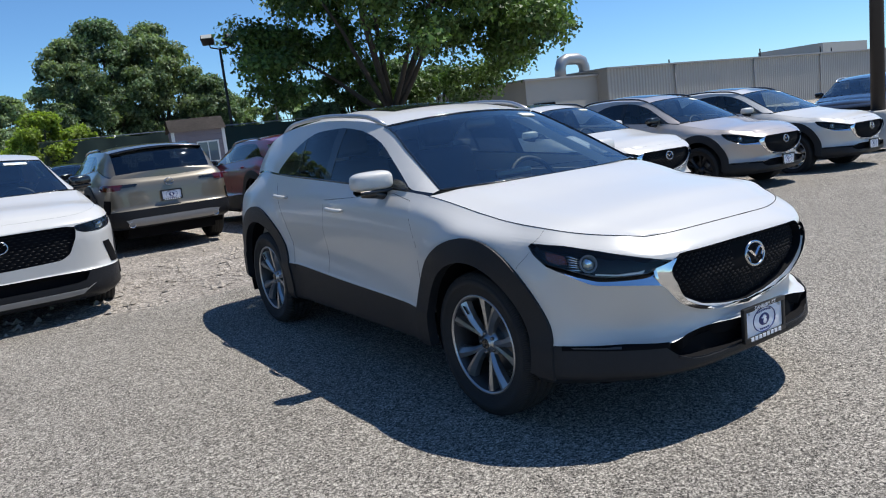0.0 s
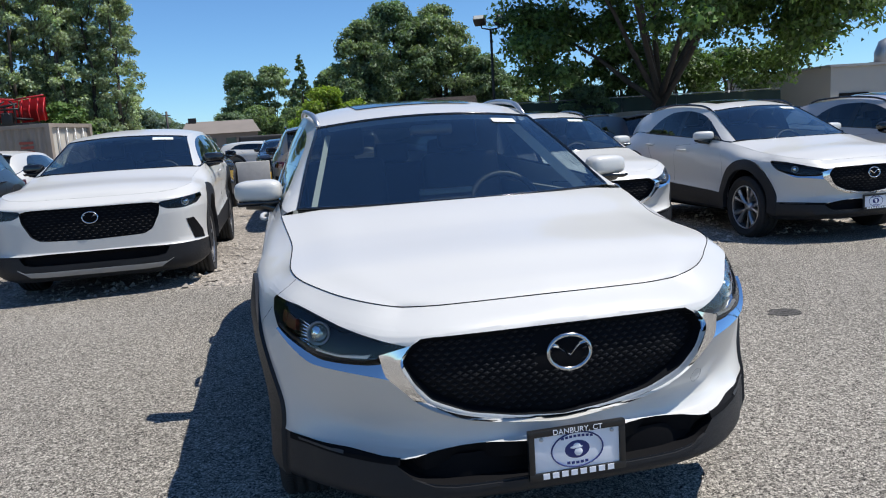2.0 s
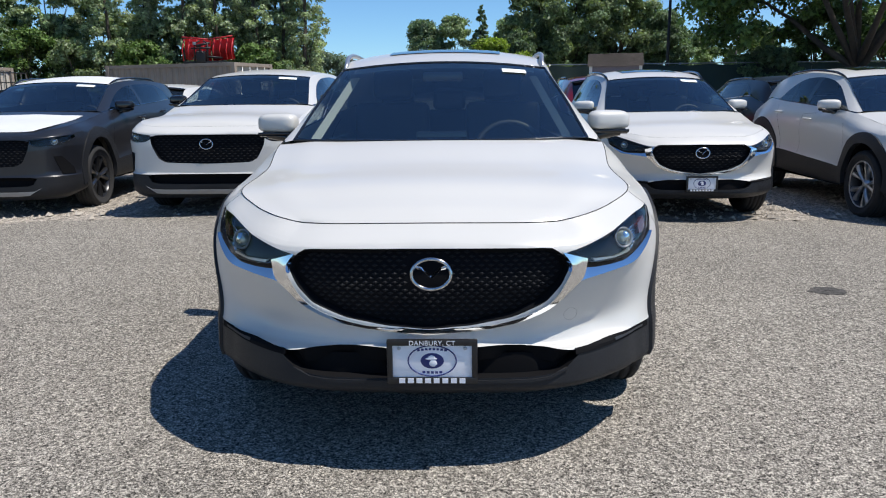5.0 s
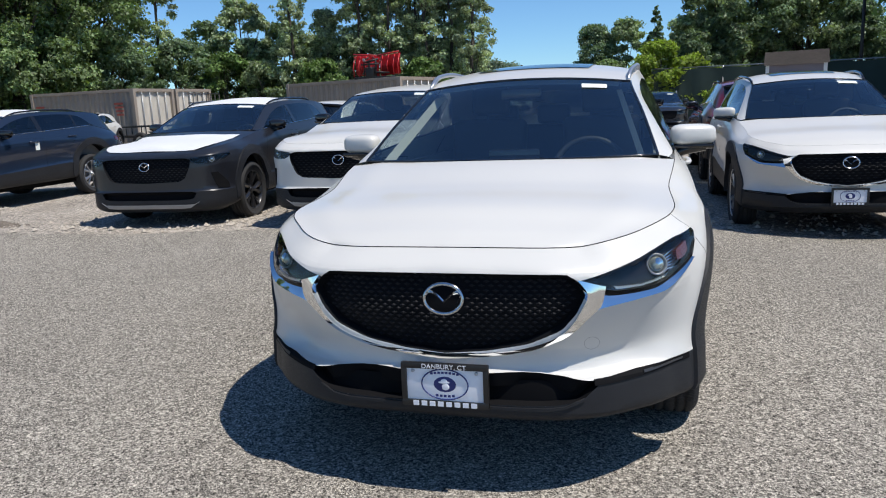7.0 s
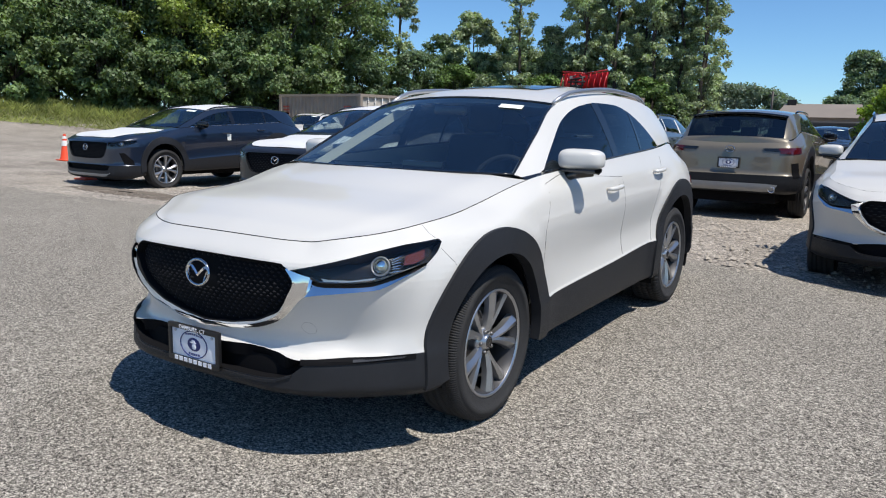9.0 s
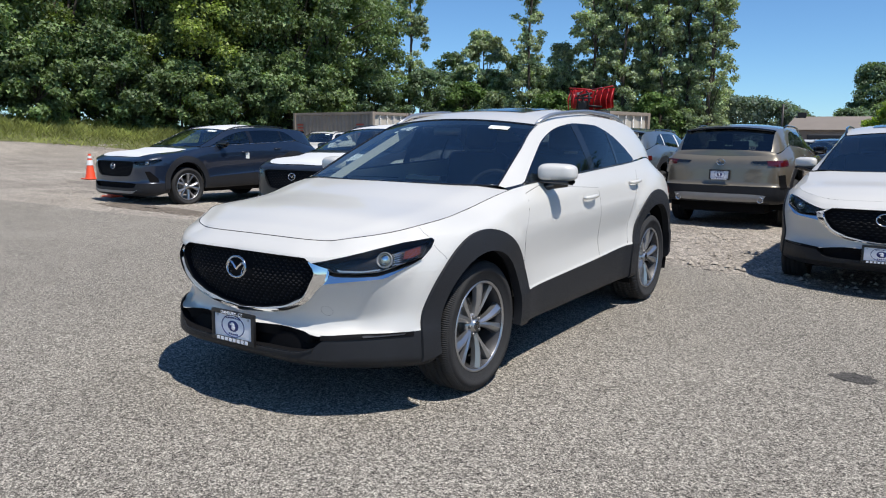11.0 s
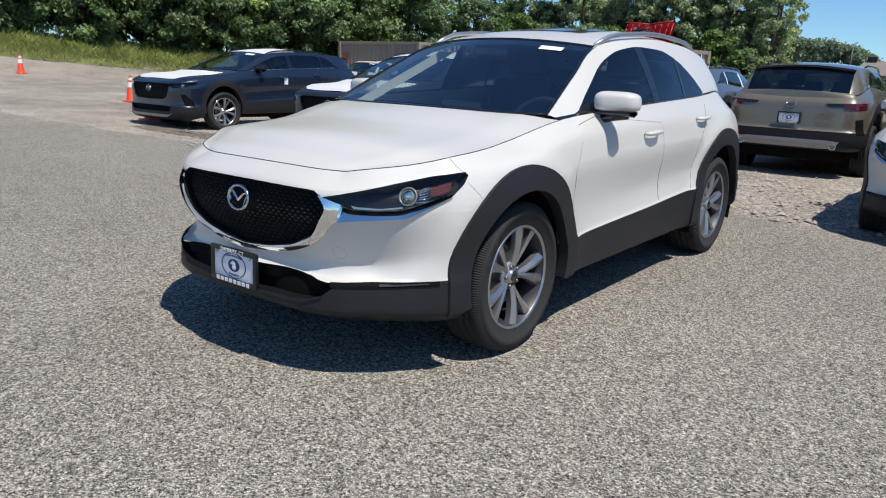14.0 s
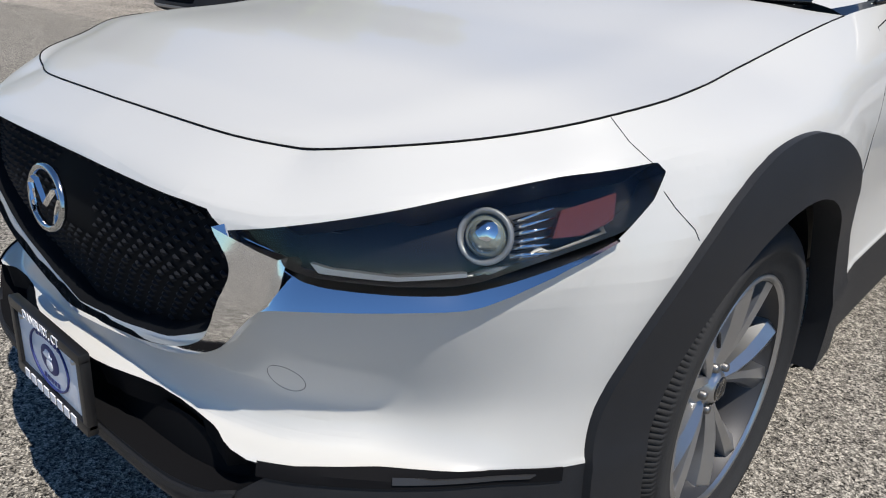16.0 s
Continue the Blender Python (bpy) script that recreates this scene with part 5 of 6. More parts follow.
# The wood on the bank and the row of poplars behind the containers.
WOOD = [(-44, 6), (-42, 10), (-40, 14.5), (-41, 19), (-38.5, 18.5), (-38, 22.5), (-37.5, 26), (-35.5, 24.5), (-35, 28.5), (-33, 30), (-32.5, 33), (-36, 32), (-33.5, 36.5), (-44, 22), (-41, 29), (-46, 14)]
for k, (x, y) in enumerate(WOOD):
    tree("tall dense broadleaf tree on the grass bank", (x, y), 13.5 + 2.5 * math.sin(k * 2.1), 4.6, (L_MID, L_DARK, L_MID, L_BRIGHT)[k % 4], 100 + k, 6800, .26, .03, .25, 70)
for k, (x, y) in enumerate([(-39, 12), (-37.2, 16), (-36, 20), (-34.6, 23), (-33.4, 26), (-31.6, 29), (-42.5, 8.5), (-43, 14), (-40.5, 23.5)]):
    tree("leafy undergrowth at the foot of the wood", (x, y), 4.2 + (k % 3) * .6, 2.8, (L_DARK, L_MID)[k % 2], 140 + k, 3600, .26, .02, .1, 30, name="shrub")
for k, (x, y, h) in enumerate(((-31.5, 41, 15), (-33.0, 38, 15), (-21.9, 42.0, 14.5), (-20.2, 43.5, 8.0), (-17.6, 42.8, 15.5), (-16.6, 44.5, 15.5), (-15.6, 43.2, 15), (-14.3, 45, 15.5), (-13.2, 43.8, 16.0), (-11.8, 44.8, 15.0), (-10.3, 44.2, 14.5), (-10.6, 46.2, 15.0), (-12.6, 46.2, 15.5), (-18.3, 45.5, 13), (-15.0, 46.5, 15))):
    tree("tall slender poplar with grey-green leaves", (x, y), h, 2.0, L_POPLAR, 170 + k, 3500, .20, .10, .15, 60, "column")
tree("thin-crowned tree behind the containers", (-26.6, 43.6), 9.0, 2.4, L_POPLAR, 190, 2600, .24, .35, .14, 26)
for k, (x, y, h, s) in enumerate(((-29.5, 40, 5.6, 3.0), (-26.5, 41, 5.0, 2.8), (-23.8, 41.5, 4.6, 2.4), (-16, 41.5, 3.6, 2.2), (-13, 42, 4.4, 2.0), (-11.2, 42.6, 3.4, 1.6), (-31.5, 36, 5.2, 3.0), (-19.6, 41.5, 4.6, 2.2))):
    tree("green bush behind the containers", (x, y), h, s, (L_CLUMP, L_OAK, L_CLUMPB)[k % 3], 200 + k, 3000, .24, .03, .1, 26, name="shrub")

for k, (x, y, h, s) in enumerate(((-30, 44.5, 7.6, 3.0), (-27, 45.5, 6.4, 2.8), (-24, 45, 7.4, 2.8), (-21.5, 46, 6.6, 2.8), (-18.8, 44, 6.2, 2.4), (-16, 47, 6.6, 2.8), (-13.4, 47.5, 6.0, 2.6))):
    tree("dull green undergrowth among the poplars", (x, y), h, s, (L_CLUMP, L_CLUMPB)[k % 2], 230 + k, 2600, .26, .03, .1, 34, name="shrub")

# Far wooded hill; the haze over it is only in the leaf colour.
rng = np.random.default_rng(77)
cl = []
for k in range(420):
    x = rng.uniform(-125, -35)
    top = float(np.interp(x, [-130, -95, -75, -60, -48, -35], [10, 15, 19, 17, 11, 3]))
    top *= 1.12
    cl.append((x, 338 + rng.uniform(-10, 25), top * (rng.uniform(.15, 1) if k % 2 else rng.uniform(.86, .96)), rng.uniform(2.2, 3.6)))
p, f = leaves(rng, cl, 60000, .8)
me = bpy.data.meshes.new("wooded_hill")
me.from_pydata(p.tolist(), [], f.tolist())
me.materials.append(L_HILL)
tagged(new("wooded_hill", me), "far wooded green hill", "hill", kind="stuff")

# Long grass on the bank.
rng = np.random.default_rng(8)
verts, faces = [], []
for k in range(60000):
    x, y = rng.uniform(-46, -26), rng.uniform(-2, 33)
    q = -x - 31.5 + .35 * (y - 16)
    if not -.2 < q < 7 or rng.random() > .35 + q * .2:
        continue
    h, a, w = rng.uniform(.10, .32) + .07 * min(q, 4), rng.uniform(0, 6.3), rng.uniform(.008, .02)
    z = ground_z(x, y)
    c, s, lx, ly = math.cos(a) * w, math.sin(a) * w, rng.normal(0, .12), rng.normal(0, .12)
    i = len(verts)
    verts += [(x - c, y - s, z), (x + c, y + s, z), (x + lx + c * .5, y + ly + s * .5, z + h * .7), (x + lx * 1.8, y + ly * 1.8, z + h)]
    faces += [(i, i + 1, i + 2), (i, i + 2, i + 3)]
me = bpy.data.meshes.new("long_grass")
me.from_pydata(verts, [], faces)
me.materials.append(L_GRASS)
tagged(new("long_grass", me), "long yellow-green grass on the bank", "grass", kind="stuff")
M_TURF = mat("grassy_soil", (0.13, 0.14, 0.05), 0.95, vary=0.35, scale=2.5, bump=0.6, bump_scale=20)
bm = grid_bm([[Vector((-31.7 + .35 * (y - 16) - q, y, ground_z(-31.7 + .35 * (y - 16) - q, y) + .02)) for q in np.linspace(0, 26, 20)] for y in np.linspace(-8, 40, 40)])
tagged(part("grass_bank", bm, M_TURF), "grassy earth bank below the wood", "grass", kind="structure")


# ---- structures round the lot ----
M_CONT = mat("faded_tan_steel", (0.27, 0.225, 0.185), 0.6, 0.0, vary=0.15, scale=2.0, bump=0.1, bump_scale=30)
M_CONTP = mat("pale_steel", (0.5, 0.46, 0.40), 0.6, vary=0.15, scale=2.0)
M_BARS = mat("dull_red_print", (0.32, 0.07, 0.05), 0.7)
M_PLOWRED = mat("plow_red", (0.45, 0.012, 0.012), 0.4, coat=0.3, vary=0.12, scale=3)
M_STEELB = mat("black_steel", (0.015, 0.015, 0.016), 0.5, 0.2)
M_SCREEN = mat("green_fence_screen", (0.018, 0.036, 0.030), 0.85, vary=0.25, scale=1.5, bump=0.3, bump_scale=6)
M_GALV = mat("galvanised_steel", (0.34, 0.35, 0.36), 0.45, 0.7)
M_SIDING = mat("mauve_grey_siding", (0.22, 0.19, 0.21), 0.75, vary=0.08, scale=5)
M_TRIMW = mat("white_trim", (0.72, 0.72, 0.70), 0.6)
M_SHINGLE = mat("brown_shingle", (0.075, 0.064, 0.058), 0.9, vary=0.3, scale=8, bump=0.5, bump_scale=30)
M_METALW = mat("beige_metal_wall", (0.40, 0.375, 0.335), 0.6, vary=0.06, scale=0.6)
M_METALR = mat("grey_metal_roof", (0.30, 0.29, 0.28), 0.5, 0.2, vary=0.08, scale=1)
M_FARROOF = mat("weathered_brown_roof", (0.21, 0.18, 0.155), 0.8, vary=0.12, scale=0.7)
M_CONC = mat("pale_concrete", (0.42, 0.40, 0.37), 0.9, vary=0.15, scale=6, bump=0.4, bump_scale=60)
M_POLE = mat("dark_bronze_pole", (0.035, 0.03, 0.028), 0.5, 0.3, vary=0.1, scale=5)
M_LAMPG = mat("lamp_lens", (0.6, 0.6, 0.56), 0.25)
M_CONE = mat("orange_cone", (0.75, 0.07, 0.02), 0.5, vary=0.1, scale=9)
M_YELLOW = mat("yellow_block_paint", (0.6, 0.36, 0.02), 0.7, vary=0.1, scale=6)
M_TARP = mat("black_tarp", (0.018, 0.018, 0.02), 0.6, vary=0.2, scale=3, bump=0.4, bump_scale=5)


def container(label, at, yaw, length, height=2.59):
    """A steel shipping container: corrugated sides, corner posts, rails, door bars. Long side along local x."""
    ob = thing("shipping_container", label, "container", pose(at[0], at[1], ground_z(*at) - .03, 0, 0, yaw), group="shipping containers")
    w = 2.44
    for nm, sy in (("side_wall", -1), ("side_wall", 1)):
        row0 = []
        n = int(length / .075)
        for k in range(n + 1):
            x = -length / 2 + .08 + (length - .16) * k / n
            row0.append((x, sy * (w / 2 + .005 - (.06 if k % 4 in (1, 2) else 0))))
        part(nm, grid_bm([[Vector((x, y, z)) for x, y in row0] for z in (.16, height - .1)]), M_CONT, ob, smooth=False)
    for sx in (-1, 1):
        row0 = [(-w / 2 + .08 + (w - .16) * k / 17) for k in range(18)]
        part("end_wall", grid_bm([[Vector((sx * (length / 2 - .02 - (.035 if k % 4 in (1, 2) else 0)), y, z)) for k, y in enumerate(row0)] for z in (.16, height - .1)]), M_CONTP if sx > 0 else M_CONT, ob, smooth=False)
        for sy in (-1, 1):
            part("corner_post", box_bm(sx * length / 2 - .08, sx * length / 2 + .08, sy * w / 2 - .08, sy * w / 2 + .08, 0, height, .01), M_CONT, ob, smooth=False)
        for z in (.08, height - .07):
            part("end_rail", box_bm(sx * length / 2 - .06, sx * length / 2 + .06, -w / 2, w / 2, z - .07, z + .07, .01), M_CONT, ob, smooth=False)
    for sy in (-1, 1):
        for z in (.08, height - .06):
            part("side_rail", box_bm(-length / 2, length / 2, sy * w / 2 - .05, sy * w / 2 + .05, z - .07, z + .06, .01), M_CONT, ob, smooth=False)
    part("roof", box_bm(-length / 2, length / 2, -w / 2, w / 2, height - .05, height - .01), M_CONT, ob, smooth=False)
    for y in (-.75, -.25, .25, .75):
        part("door_bar", tube_bm([(length / 2 + .04, y, .2), (length / 2 + .04, y, height - .15)], .022, 6), M_GALV, ob)
    for k, x in enumerate((-length * .42, length * .36)):
        for j in range(4):
            part("faded_mark", box_bm(x - .28 + .04 * j, x + .25, -w / 2 - .052, -w / 2 - .048, height * .74 - j * .16, height * .74 + .09 - j * .16), M_BARS, ob, smooth=False)
    return ob


container("faded tan steel shipping container at the lot's edge", (-24.03, 25.76), -6, 6.06)
container("pale steel shipping container beside another container", (-23.73, 28.45), -6, 6.06)
container("faded tan shipping container with a plow on top", (-11.2, 26.15), -18, 6.06)


def snow_plow(at, yaw, z, size):
    """A red V-shaped plow blade with ribs, end plates and a black mounting frame."""
    ob = thing("snow_plow", "red steel snow plow lying on a shipping container", "plow", pose(at[0], at[1], z, 0, 0, yaw))
    for s in (-1, 1):
        rows = []
        for k in range(9):
            a = radians(-40 + 95 * k / 8)
            z0 = .15 + 1.1 * k / 8
            rows.append([Vector((s * x, .25 + .38 * (1 - math.cos(a)) - .16 * abs(x), z0 + .12 * abs(x) / 1.45)) for x in np.linspace(.03, 1.42, 5)])
        bm = grid_bm(rows)
        bmesh.ops.solidify(bm, geom=list(bm.faces), thickness=.02)
        part("blade", bm, M_PLOWRED, ob)
        for x in (.3, .7, 1.1, 1.42):
            part("rib", tube_bm([(s * x, -.02 - .1 * x, .18), (s * x, -.12 - .1 * x, .7), (s * x, .15 - .1 * x, 1.3)], .035, 6), M_PLOWRED, ob)
        part("blade_edge", tube_bm([(s * .03, .0, 1.28), (s * 1.45, -.1, 1.42)], .04, 6), M_PLOWRED, ob)
        part("arm", tube_bm([(s * .5, -.1, .3), (s * .25, -.75, .35), (s * .1, -1.0, .6)], .05, 6), M_STEELB, ob)
    part("mount_frame", box_bm(-.26, .26, -.95, -.7, .05, .62, .05), M_STEELB, ob)
    for s in (-1, 1):
        part("upright", tube_bm([(s * .38, -.85, .1), (s * .36, -.8, 1.02), (s * .12, -.72, 1.15)], .045, 6), M_STEELB, ob)
        part("trip_spring", lathe_bm([(.05, -.2), (.075, -.17), (.05, -.12), (.075, -.07), (.05, -.02), (.075, .03), (.05, .08), (.075, .13), (.05, .18)], 10, "z", m=Matrix.Translation((s * .22, -.55, .75))), M_STEELB, ob)
        part("push_bar", tube_bm([(s * .36, -.85, .35), (s * .85, -.2, .3)], .05, 6), M_STEELB, ob)
    part("cross_bar", tube_bm([(-.55, -.82, .78), (.55, -.82, .78)], .05, 6), M_STEELB, ob)
    part("light_bracket", box_bm(-.42, -.28, -.9, -.78, .95, 1.1, .02), M_GALV, ob)
    part("hydraulic_ram", tube_bm([(-.3, -.8, .9), (.35, -.5, 1.05)], .06, 8), M_STEELB, ob)
    part("skid_base", box_bm(-1.0, 1.0, -.9, .3, 0, .12, .02), M_STEELB, ob)
    ob.matrix_world = pose(at[0], at[1], z, 0, 0, yaw) @ Matrix.Scale(size, 4)
    return ob


snow_plow((-10.0, 25.2), -10, ground_z(-11.2, 26.15) + 2.55, .74)


def utility_trailer(at, yaw):
    """A black flat trailer with two axles, rails and a tall mesh ramp."""
    ob = thing("utility_trailer", "black steel utility trailer with a tall ramp gate", "trailer", pose(at[0], at[1], ground_z(*at), 0, 0, yaw))
    part("bed", box_bm(-2.6, 2.2, -1.0, 1.0, .50, .60, .01), M_STEELB, ob, smooth=False)
    for y in (-1.0, 1.0):
        part("side_rail", tube_bm([(-2.6, y, .95), (2.2, y, .95)], .03, 6), M_STEELB, ob)
        for x in np.linspace(-2.6, 2.2, 7):
            part("rail_post", tube_bm([(x, y, .55), (x, y, .95)], .022, 5), M_STEELB, ob)
        for x in (-.2, .65):
            w = Matrix.Translation((x, y * 1.08, .36)) @ Matrix.Rotation(math.pi / 2 * (1 if y > 0 else -1), 4, "Z")
            t = part("wheel", lathe_bm([(.2, -.09), (.33, -.1), (.36, -.06), (.36, .06), (.33, .1), (.2, .09), (.19, .06)], 24, m=w), M_RUBBER, ob)
            part("rim", lathe_bm([(0, .05), (.06, .06), (.10, .03), (.19, .06), (.2, .09)], 20, m=w), M_TRIMW, t)
    for x in np.linspace(-.95, .95, 8):
        part("ramp_bar", tube_bm([(2.25, x, .6), (2.3, x, 2.15)], .022, 5), M_STEELB, ob)
    for z in (.62, 1.0, 1.4, 1.8, 2.15):
        part("ramp_bar", tube_bm([(2.25 + (z - .6) * .03, -.97, z), (2.25 + (z - .6) * .03, .97, z)], .024, 5), M_STEELB, ob)
    part("tongue", tube_bm([(-2.6, 0, .5), (-3.9, 0, .48)], .06, 6), M_STEELB, ob)
    return ob


utility_trailer((-18.9, 22.9), -6)

# Fence with a green screen.
fence = thing("screened_fence", "chain-link fence hung with dark green screen", "fence")
FY = 31.0
for k, x in enumerate(np.linspace(1.0, 25, 9)):
    z = ground_z(x, FY)
    part("fence_post", tube_bm([(x, FY, z - .1), (x, FY, z + 2.6)], .035, 8), M_GALV, fence)
for k in range(8):
    x0, x1 = 1.0 + k * 3.0, 4.0 + k * 3.0
    rows = [[Vector((x0 + (x1 - x0) * i / 12, FY - .05 + .05 * math.sin(i * 1.3 + k) * math.sin(math.pi * j / 4), ground_z(0, FY) + .05 + (2.45 + .03 * math.sin(i * .9 + k)) * j / 4)) for i in range(13)] for j in range(5)]
    part("fence_screen", grid_bm(rows), M_SCREEN, fence, "dark green fabric screen")
part("top_rail", tube_bm([(1.0, FY, ground_z(0, FY) + 2.57), (25, FY, ground_z(0, FY) + 2.57)], .025, 6), M_GALV, fence)


def shed(at, yaw):
    ob = thing("garden_shed", "small mauve-grey shed with a white window and brown roof", "shed", pose(at[0], at[1], ground_z(*at), 0, 0, yaw))
    w, d, h = 1.9, 1.7, 2.3
    for k in range(11):
        z = k * h / 11
        part("siding_board", box_bm(-w / 2, w / 2, -d / 2 - .012, -d / 2 + .03, z, z + h / 11 - .008), M_SIDING, ob, smooth=False)
        for s in (-1, 1):
            part("siding_board", box_bm(s * w / 2 - .03, s * w / 2 + .012, -d / 2, d / 2, z, z + h / 11 - .008), M_SIDING, ob, smooth=False)
    part("back_wall", box_bm(-w / 2, w / 2, d / 2 - .04, d / 2, 0, h), M_SIDING, ob, smooth=False)
    bm = grid_bm([[Vector((x, -d / 2 - .15, h - .02)), Vector((x, 0, h + .50)), Vector((x, d / 2 + .15, h - .02))] for x in (-w / 2 - .12, w / 2 + .12)])
    bmesh.ops.solidify(bm, geom=list(bm.faces), thickness=.05)
    part("roof", bm, M_SHINGLE, ob, smooth=False)
    for s in (-1, 1):
        bm = bmesh.new()
        bm.faces.new([bm.verts.new((s * w / 2, y, z)) for y, z in ((-d / 2, h - .03), (d / 2, h - .03), (0, h + .44))])
        part("gable", bm, M_SIDING, ob, smooth=False)
    for x in (-w / 2, w / 2):
        part("corner_trim", box_bm(x - .06, x + .06, -d / 2 - .03, -d / 2 + .05, 0, h), M_TRIMW, ob, smooth=False)
    win = part("window", box_bm(-.12, .72, -d / 2 - .03, -d / 2 - .014, 1.0, 1.85), M_TRIMW, ob, smooth=False)
    for x in (-.06, .32):
        part("pane", box_bm(x, x + .34, -d / 2 - .036, -d / 2 - .031, 1.06, 1.79), M_SLATE, win, smooth=False)
    return ob


shed((6.1, 26.2), -10)


def flood_lamp(label, at, h, heads, r=.09):
    """A pole with flood heads on a cross arm."""
    ob = thing("lot_lamp", label, "lamp post", pose(at[0], at[1], ground_z(*at)))
    part("pole", tube_bm([(0, 0, 0), (0, 0, h * .5), (0, 0, h)], [r, r * .85, r * .7], 10), M_POLE, ob)
    if heads == 2:
        part("cross_arm", tube_bm([(-.5, 0, h + .28), (-.45, 0, h + .08), (0, 0, h), (.45, 0, h + .08), (.5, 0, h + .28)], .035, 8), M_POLE, ob)
    for x in ((-.55, .55) if heads == 2 else (0,)):
        m = pose(x, 0, h + .45 if heads == 2 else h + .1, -35 if heads == 2 else -12, 0, -30 if x < 0 else 25)
        hd = part("lamp_head", box_bm(-.30, .30, -.25, .25, -.14, .14, .05, m=m), M_POLE, ob)
        part("lens", box_bm(-.25, .25, -.27, -.24, -.11, .11, m=m), M_LAMPG, hd, smooth=False)
    return ob


flood_lamp("dark lamp post with two flood heads behind the fence", (9.95, 33.0), 6.35, 2)
flood_lamp("short lamp post with one flat head", (18.1, 46.9), 4.7, 1, .08)
pole = thing("yard_pole", "thick grey pole on a pale concrete footing", "pole", pose(12.7, 3.3, 0))
part("pole", tube_bm([(0, 0, .6), (0, 0, 7.5)], [.13, .11], 16), M_POLE, pole)
part("footing", lathe_bm([(.0, .72), (.30, .72), (.34, .69), (.36, 0)], 28, "z"), M_CONC, pole)

# Warehouse beyond the trees.
hall = thing("warehouse", "long beige ribbed metal warehouse with a low roof", "building", pose(47.5, 34.2, ground_z(45, 34), 0, 0, 0))
HH = 4.12
n = 640
part("long_wall", grid_bm([[Vector((-9 + 54 * k / n, -(.04 if k % 4 in (1, 2) else 0), z)) for k in range(n + 1)] for z in (0, HH)]), M_METALW, hall, smooth=False)
part("end_wall", box_bm(-9, -8.9, 0, 16, 0, HH), M_METALW, hall, smooth=False)
part("annex_wall", box_bm(-16.0, -9, 1.0, 12, 0, HH - .35), M_METALW, hall, smooth=False)
part("roof", box_bm(-9.2, 45.2, -.25, 16, HH, HH + .12), M_METALR, hall, smooth=False)
part("annex_roof", box_bm(-16.2, -9, .8, 12, HH - .35, HH - .22), M_METALR, hall, smooth=False)
part("dark_doorway", box_bm(-15.4, -13.4, .93, 1.0, .3, 2.2), M_MATTB, hall, smooth=False)
for x in (-1.5, 9, 19.5, 30):
    part("downpipe", tube_bm([(x, -.12, 0), (x, -.12, HH)], .05, 6), M_METALR, hall)
for x, hgt in ((-.5, .5), (12, .9), (22, .8), (24, .6)):
    part("roof_stack", tube_bm([(x, 1.2, HH), (x, 1.2, HH + hgt)], .06, 8), M_STEELB, hall)
duct = [(-10.7, 3, HH - .3), (-10.7, 3, HH + .5), (-10.5, 3, HH + .95), (-10.0, 3, HH + 1.15), (-8.9, 3, HH + 1.15), (-8.4, 3, HH + .95), (-8.2, 3, HH + .5), (-8.2, 3, HH - .3)]
part("roof_duct", tube_bm(duct, .42, 14), M_GALV, hall, "curved galvanised roof duct")
part("upper_block", box_bm(35, 45, 8, 16, HH + .1, HH + 1.8), M_METALW, hall, smooth=False)

# Low building far behind the lot.
far = thing("low_building", "far low building with a broad grey roof", "building", pose(-7.1, 75.5, ground_z(-5, 72), 0, 0, 4))
part("wall", box_bm(-3.7, 3.7, 0, 8, 0, 2.8), M_FARROOF, far, smooth=False)
bm = grid_bm([[Vector((x * f, y, z)) for x in (-4.0, 4.0)] for f, y, z in ((1, -.4, 2.7), (.86, 4, 4.1), (1, 8.4, 2.7))])
part("roof", bm, M_FARROOF, far, smooth=False)
part("chimney", box_bm(-3.2, -2.4, 3.5, 4.5, 3.7, 4.5, .02), M_STEELB, far, smooth=False)
for x in (-2.9, -1, 1, 2.9):
    w = part("window", box_bm(x - .5, x + .5, -.05, 0, 1.3, 2.2), M_GLOSSB, far, smooth=False)
post = thing("utility_pole", "thin dark utility pole", "pole", pose(-15.6, 99.6, ground_z(-12, 99)))
part("shaft", tube_bm([(0, 0, 0), (0, 0, 6.3)], .14, 8), M_POLE, post)
part("cross_arm", box_bm(-.5, .5, -.06, .06, 5.7, 5.85), M_POLE, post, smooth=False)

# Cones.
def cone(label, at, h=.7, lean=0):
    ob = thing("traffic_cone", label, "cone", pose(at[0], at[1], ground_z(*at), lean, lean * .4, 0), group="traffic cones")
    part("base", box_bm(-.18, .18, -.18, .18, 0, .03, .01), M_CONE, ob)
    part("body", lathe_bm([(.145, .03), (.13, .06), (.035, h - .02), (.03, h), (.0, h)], 20, "z"), M_CONE, ob)
    for z0, z1 in ((.55, .75), (.82, .92)):
        part("band", lathe_bm([(.148 - .115 * z0 + .004, z0 * h), (.148 - .115 * z1 + .004, z1 * h)], 20, "z"), M_TRIMW, ob, "white reflective band")
    return ob


cone("orange traffic cone with white bands on the gravel", (-16.9, 6.95))
cone("small orange traffic cone beside a blue car", (-11.2, 4.12), .36)
cone("orange traffic cone far out on the gravel", (-28.4, 9.0), .72)
block = thing("parking_block", "yellow painted parking block", "parking block", pose(-.83, 23.9, ground_z(0, 23)))
part("block", box_bm(-.75, .75, -.15, .15, 0, .32, .04), M_YELLOW, block)
blk = thing("concrete_block", "pale concrete barrier block", "barrier", pose(-1.96, 23.9, ground_z(0, 23)))
part("block", box_bm(-.6, .6, -.25, .25, 0, .75, .03), M_CONC, blk)

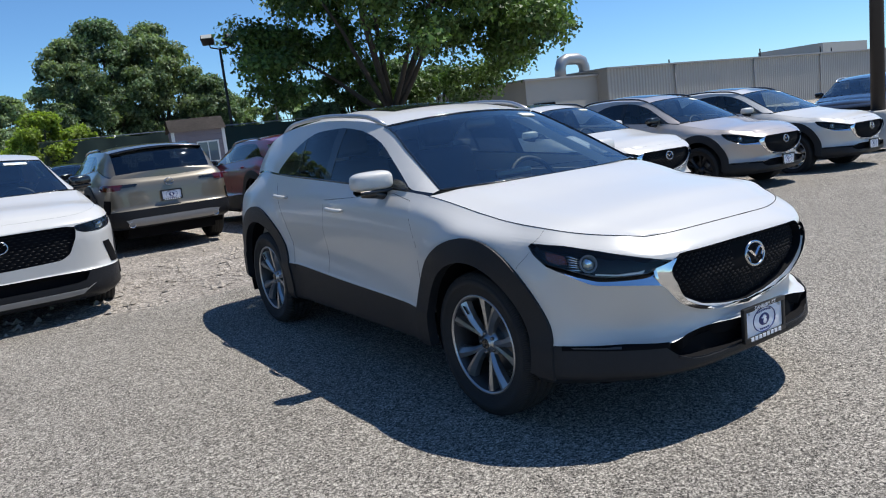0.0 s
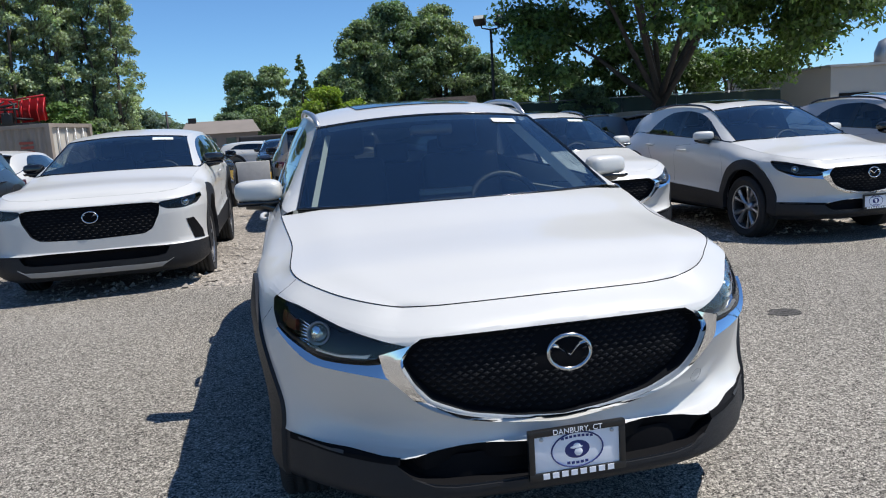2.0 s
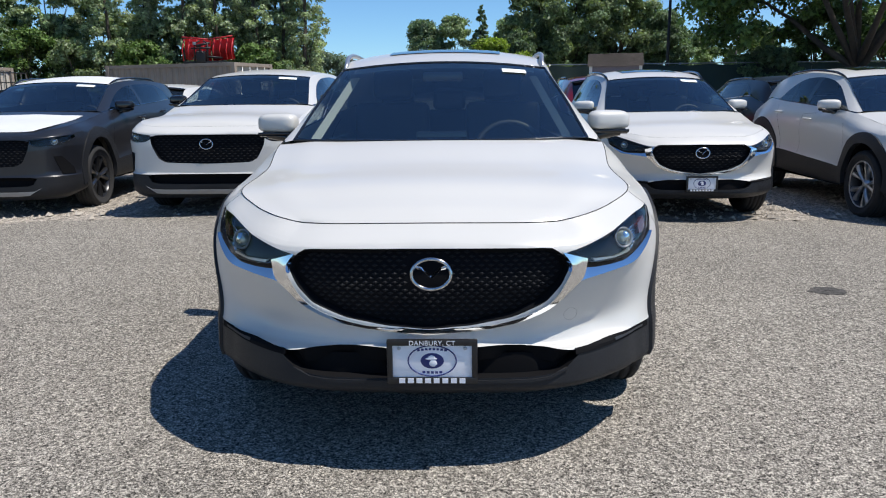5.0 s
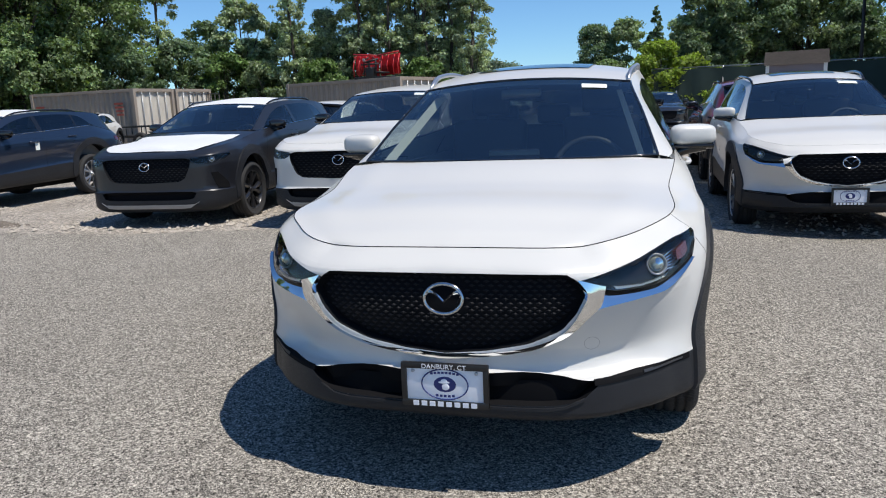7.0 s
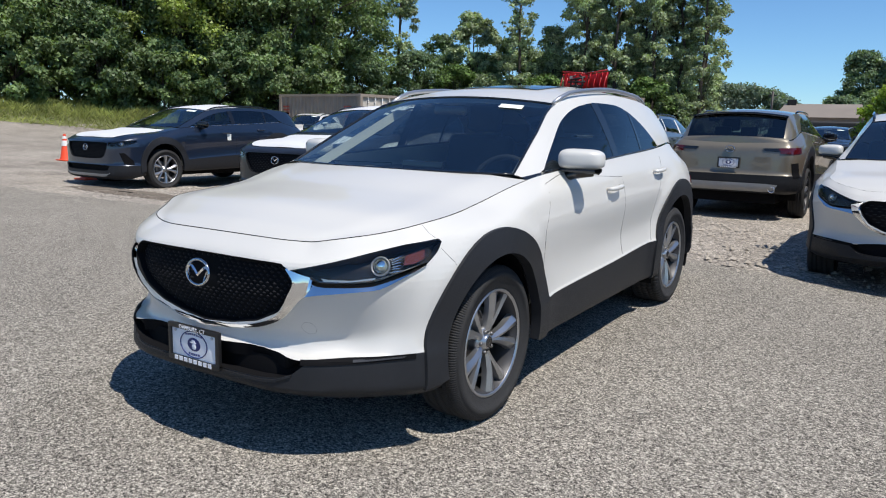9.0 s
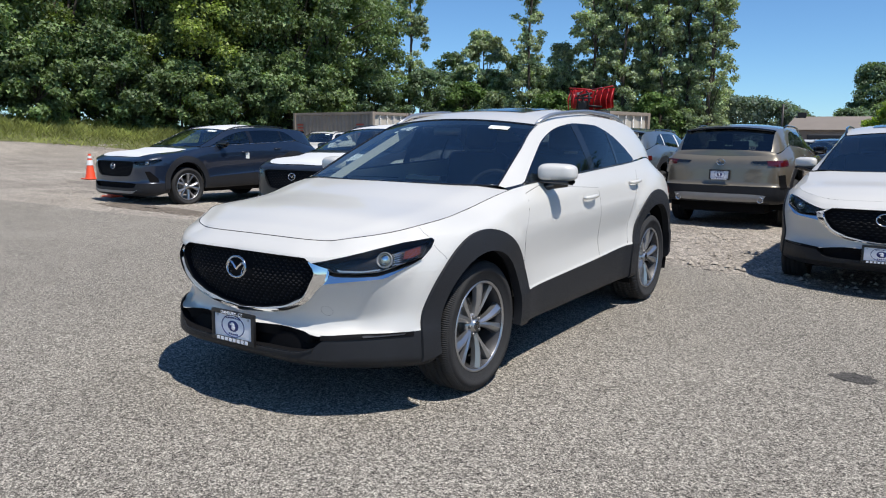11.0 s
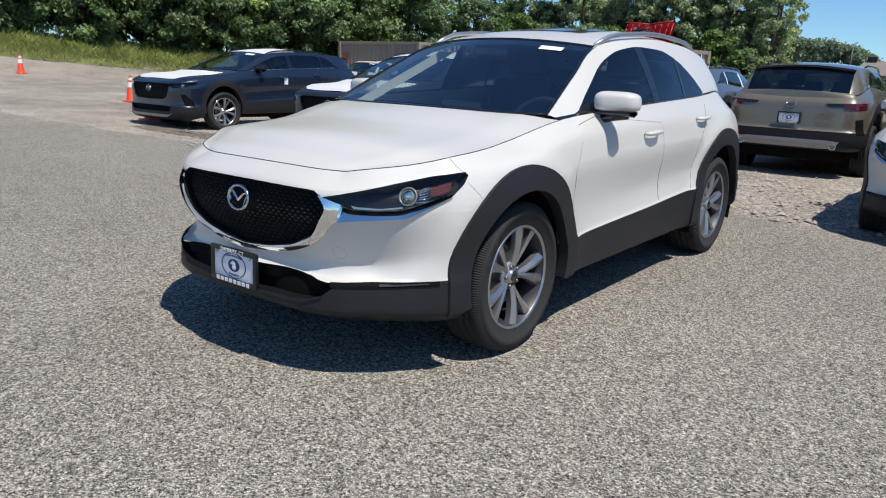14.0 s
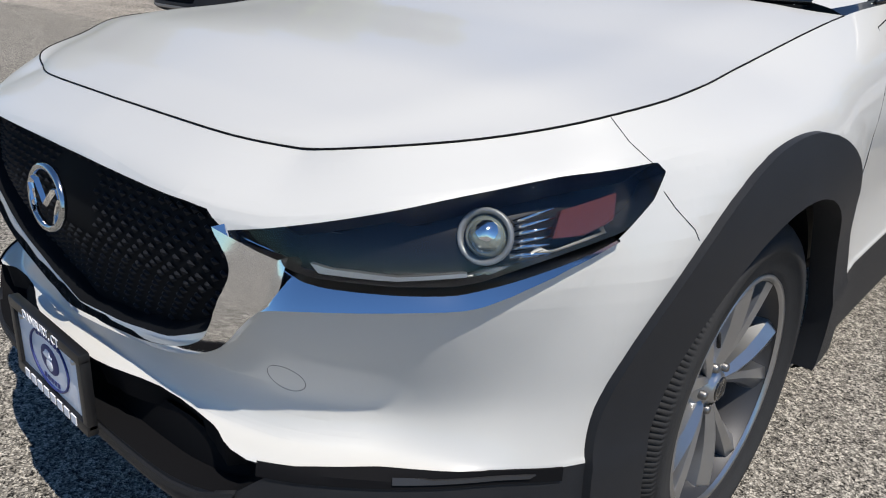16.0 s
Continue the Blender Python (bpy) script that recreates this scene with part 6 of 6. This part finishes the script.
# ---- cars in the lot ----
suv("white crossover car with grey wheel arches parked on asphalt", (0, 0), 0, M_WHITE, hero=True)
G = "parked crossover cars"


def again(ob, label, where, yaw, lift=0.0):
    c = copy_thing(ob, pose(where[0], where[1], ground_z(*where) + lift, 0, 0, yaw))
    return tagged(c, label)


def lot(label, where, yaw, paint, **kw):
    return suv(label, where, yaw, paint, group=G, base=ground_z(*where), **kw)


wt = lot("white squarer crossover with black grille and film", (-2.45, 5.15), 0, M_WHITE, tall=True, plate=False, rails=False)
lot("dark grey crossover with white film on its bonnet", (-5.15, 5.42), 3, M_GREY, tall=True, film=True, plate=False, rim=M_RIMB)
lot("dark blue crossover with white film on its bonnet", (-10.0, 5.75), 0, M_BLUE, tall=True, film=True, plate=False)
ws_ = lot("white crossover with a dealer plate parked on gravel", (2.35, 4.75), 0, M_WHITE)
again(ws_, "white crossover showing its grey wheel arches", (4.94, 4.36), 0)
lot("silver-beige crossover with black mirrors parked in the row", (7.3, 4.2), 0, M_SILVER, rim=M_RIMB)
again(ws_, "white crossover parked at the end of the row", (9.75, 4.2), 0)
lot("sandy tan crossover seen from its tail", (-.05, 9.15), 180, M_TAN, tall=True)
lot("deep red crossover with its tail to the lot", (2.4, 9.1), 180, M_RED, tall=True)
lot("slate blue crossover parked tail-first", (-2.78, 11.3), 180, M_SLATE, tall=True)
ol = lot("dark olive-grey crossover seen from its tail", (5.6, 9.6), 180, M_GREY, tall=True)
bk = lot("black crossover with silver roof rails", (8.6, 10.4), 180, M_BLACKP, tall=True)
again(bk, "black crossover with silver roof rails behind the row", (13.2, 7.9), -75)
again(bk, "black crossover parked behind the white car", (16.75, 5.5), -75)
again(bk, "black car parked before the yellow block", (-.9, 26.4), 0)
again(wt, "white car parked far back in the lot", (-1.5, 31.0), 75)
again(ws_, "white crossover beside the shipping containers", (-19.4, 18.9), 20)
again(wt, "white crossover parked behind a grey one", (-6.2, 12.4), 180)
again(bk, "black crossover parked behind the dark grey one", (-10.7, 15.6), 160)
again(bk, "black car near the fence", (1.2, 25.0), 0)
cov = thing("covered_trailer", "low black covered trailer far back in the lot", "trailer", pose(-1.5, 35.0, ground_z(-1.5, 35), 0, 0, 4))
part("cover", box_bm(-1.5, 1.5, -.9, .9, 1.25, 1.85, .1, seg=3), M_TARP, cov)
part("bed", box_bm(-1.55, 1.55, -.95, .95, .5, 1.23, .02), M_STEELB, cov, smooth=False)
for x in (-.6, .6):
    part("wheel", lathe_bm([(0, -.1), (.3, -.1), (.34, 0), (.3, .1), (0, .1)], 16, "y", m=Matrix.Translation((x, -.98, .34))), M_RUBBER, cov)
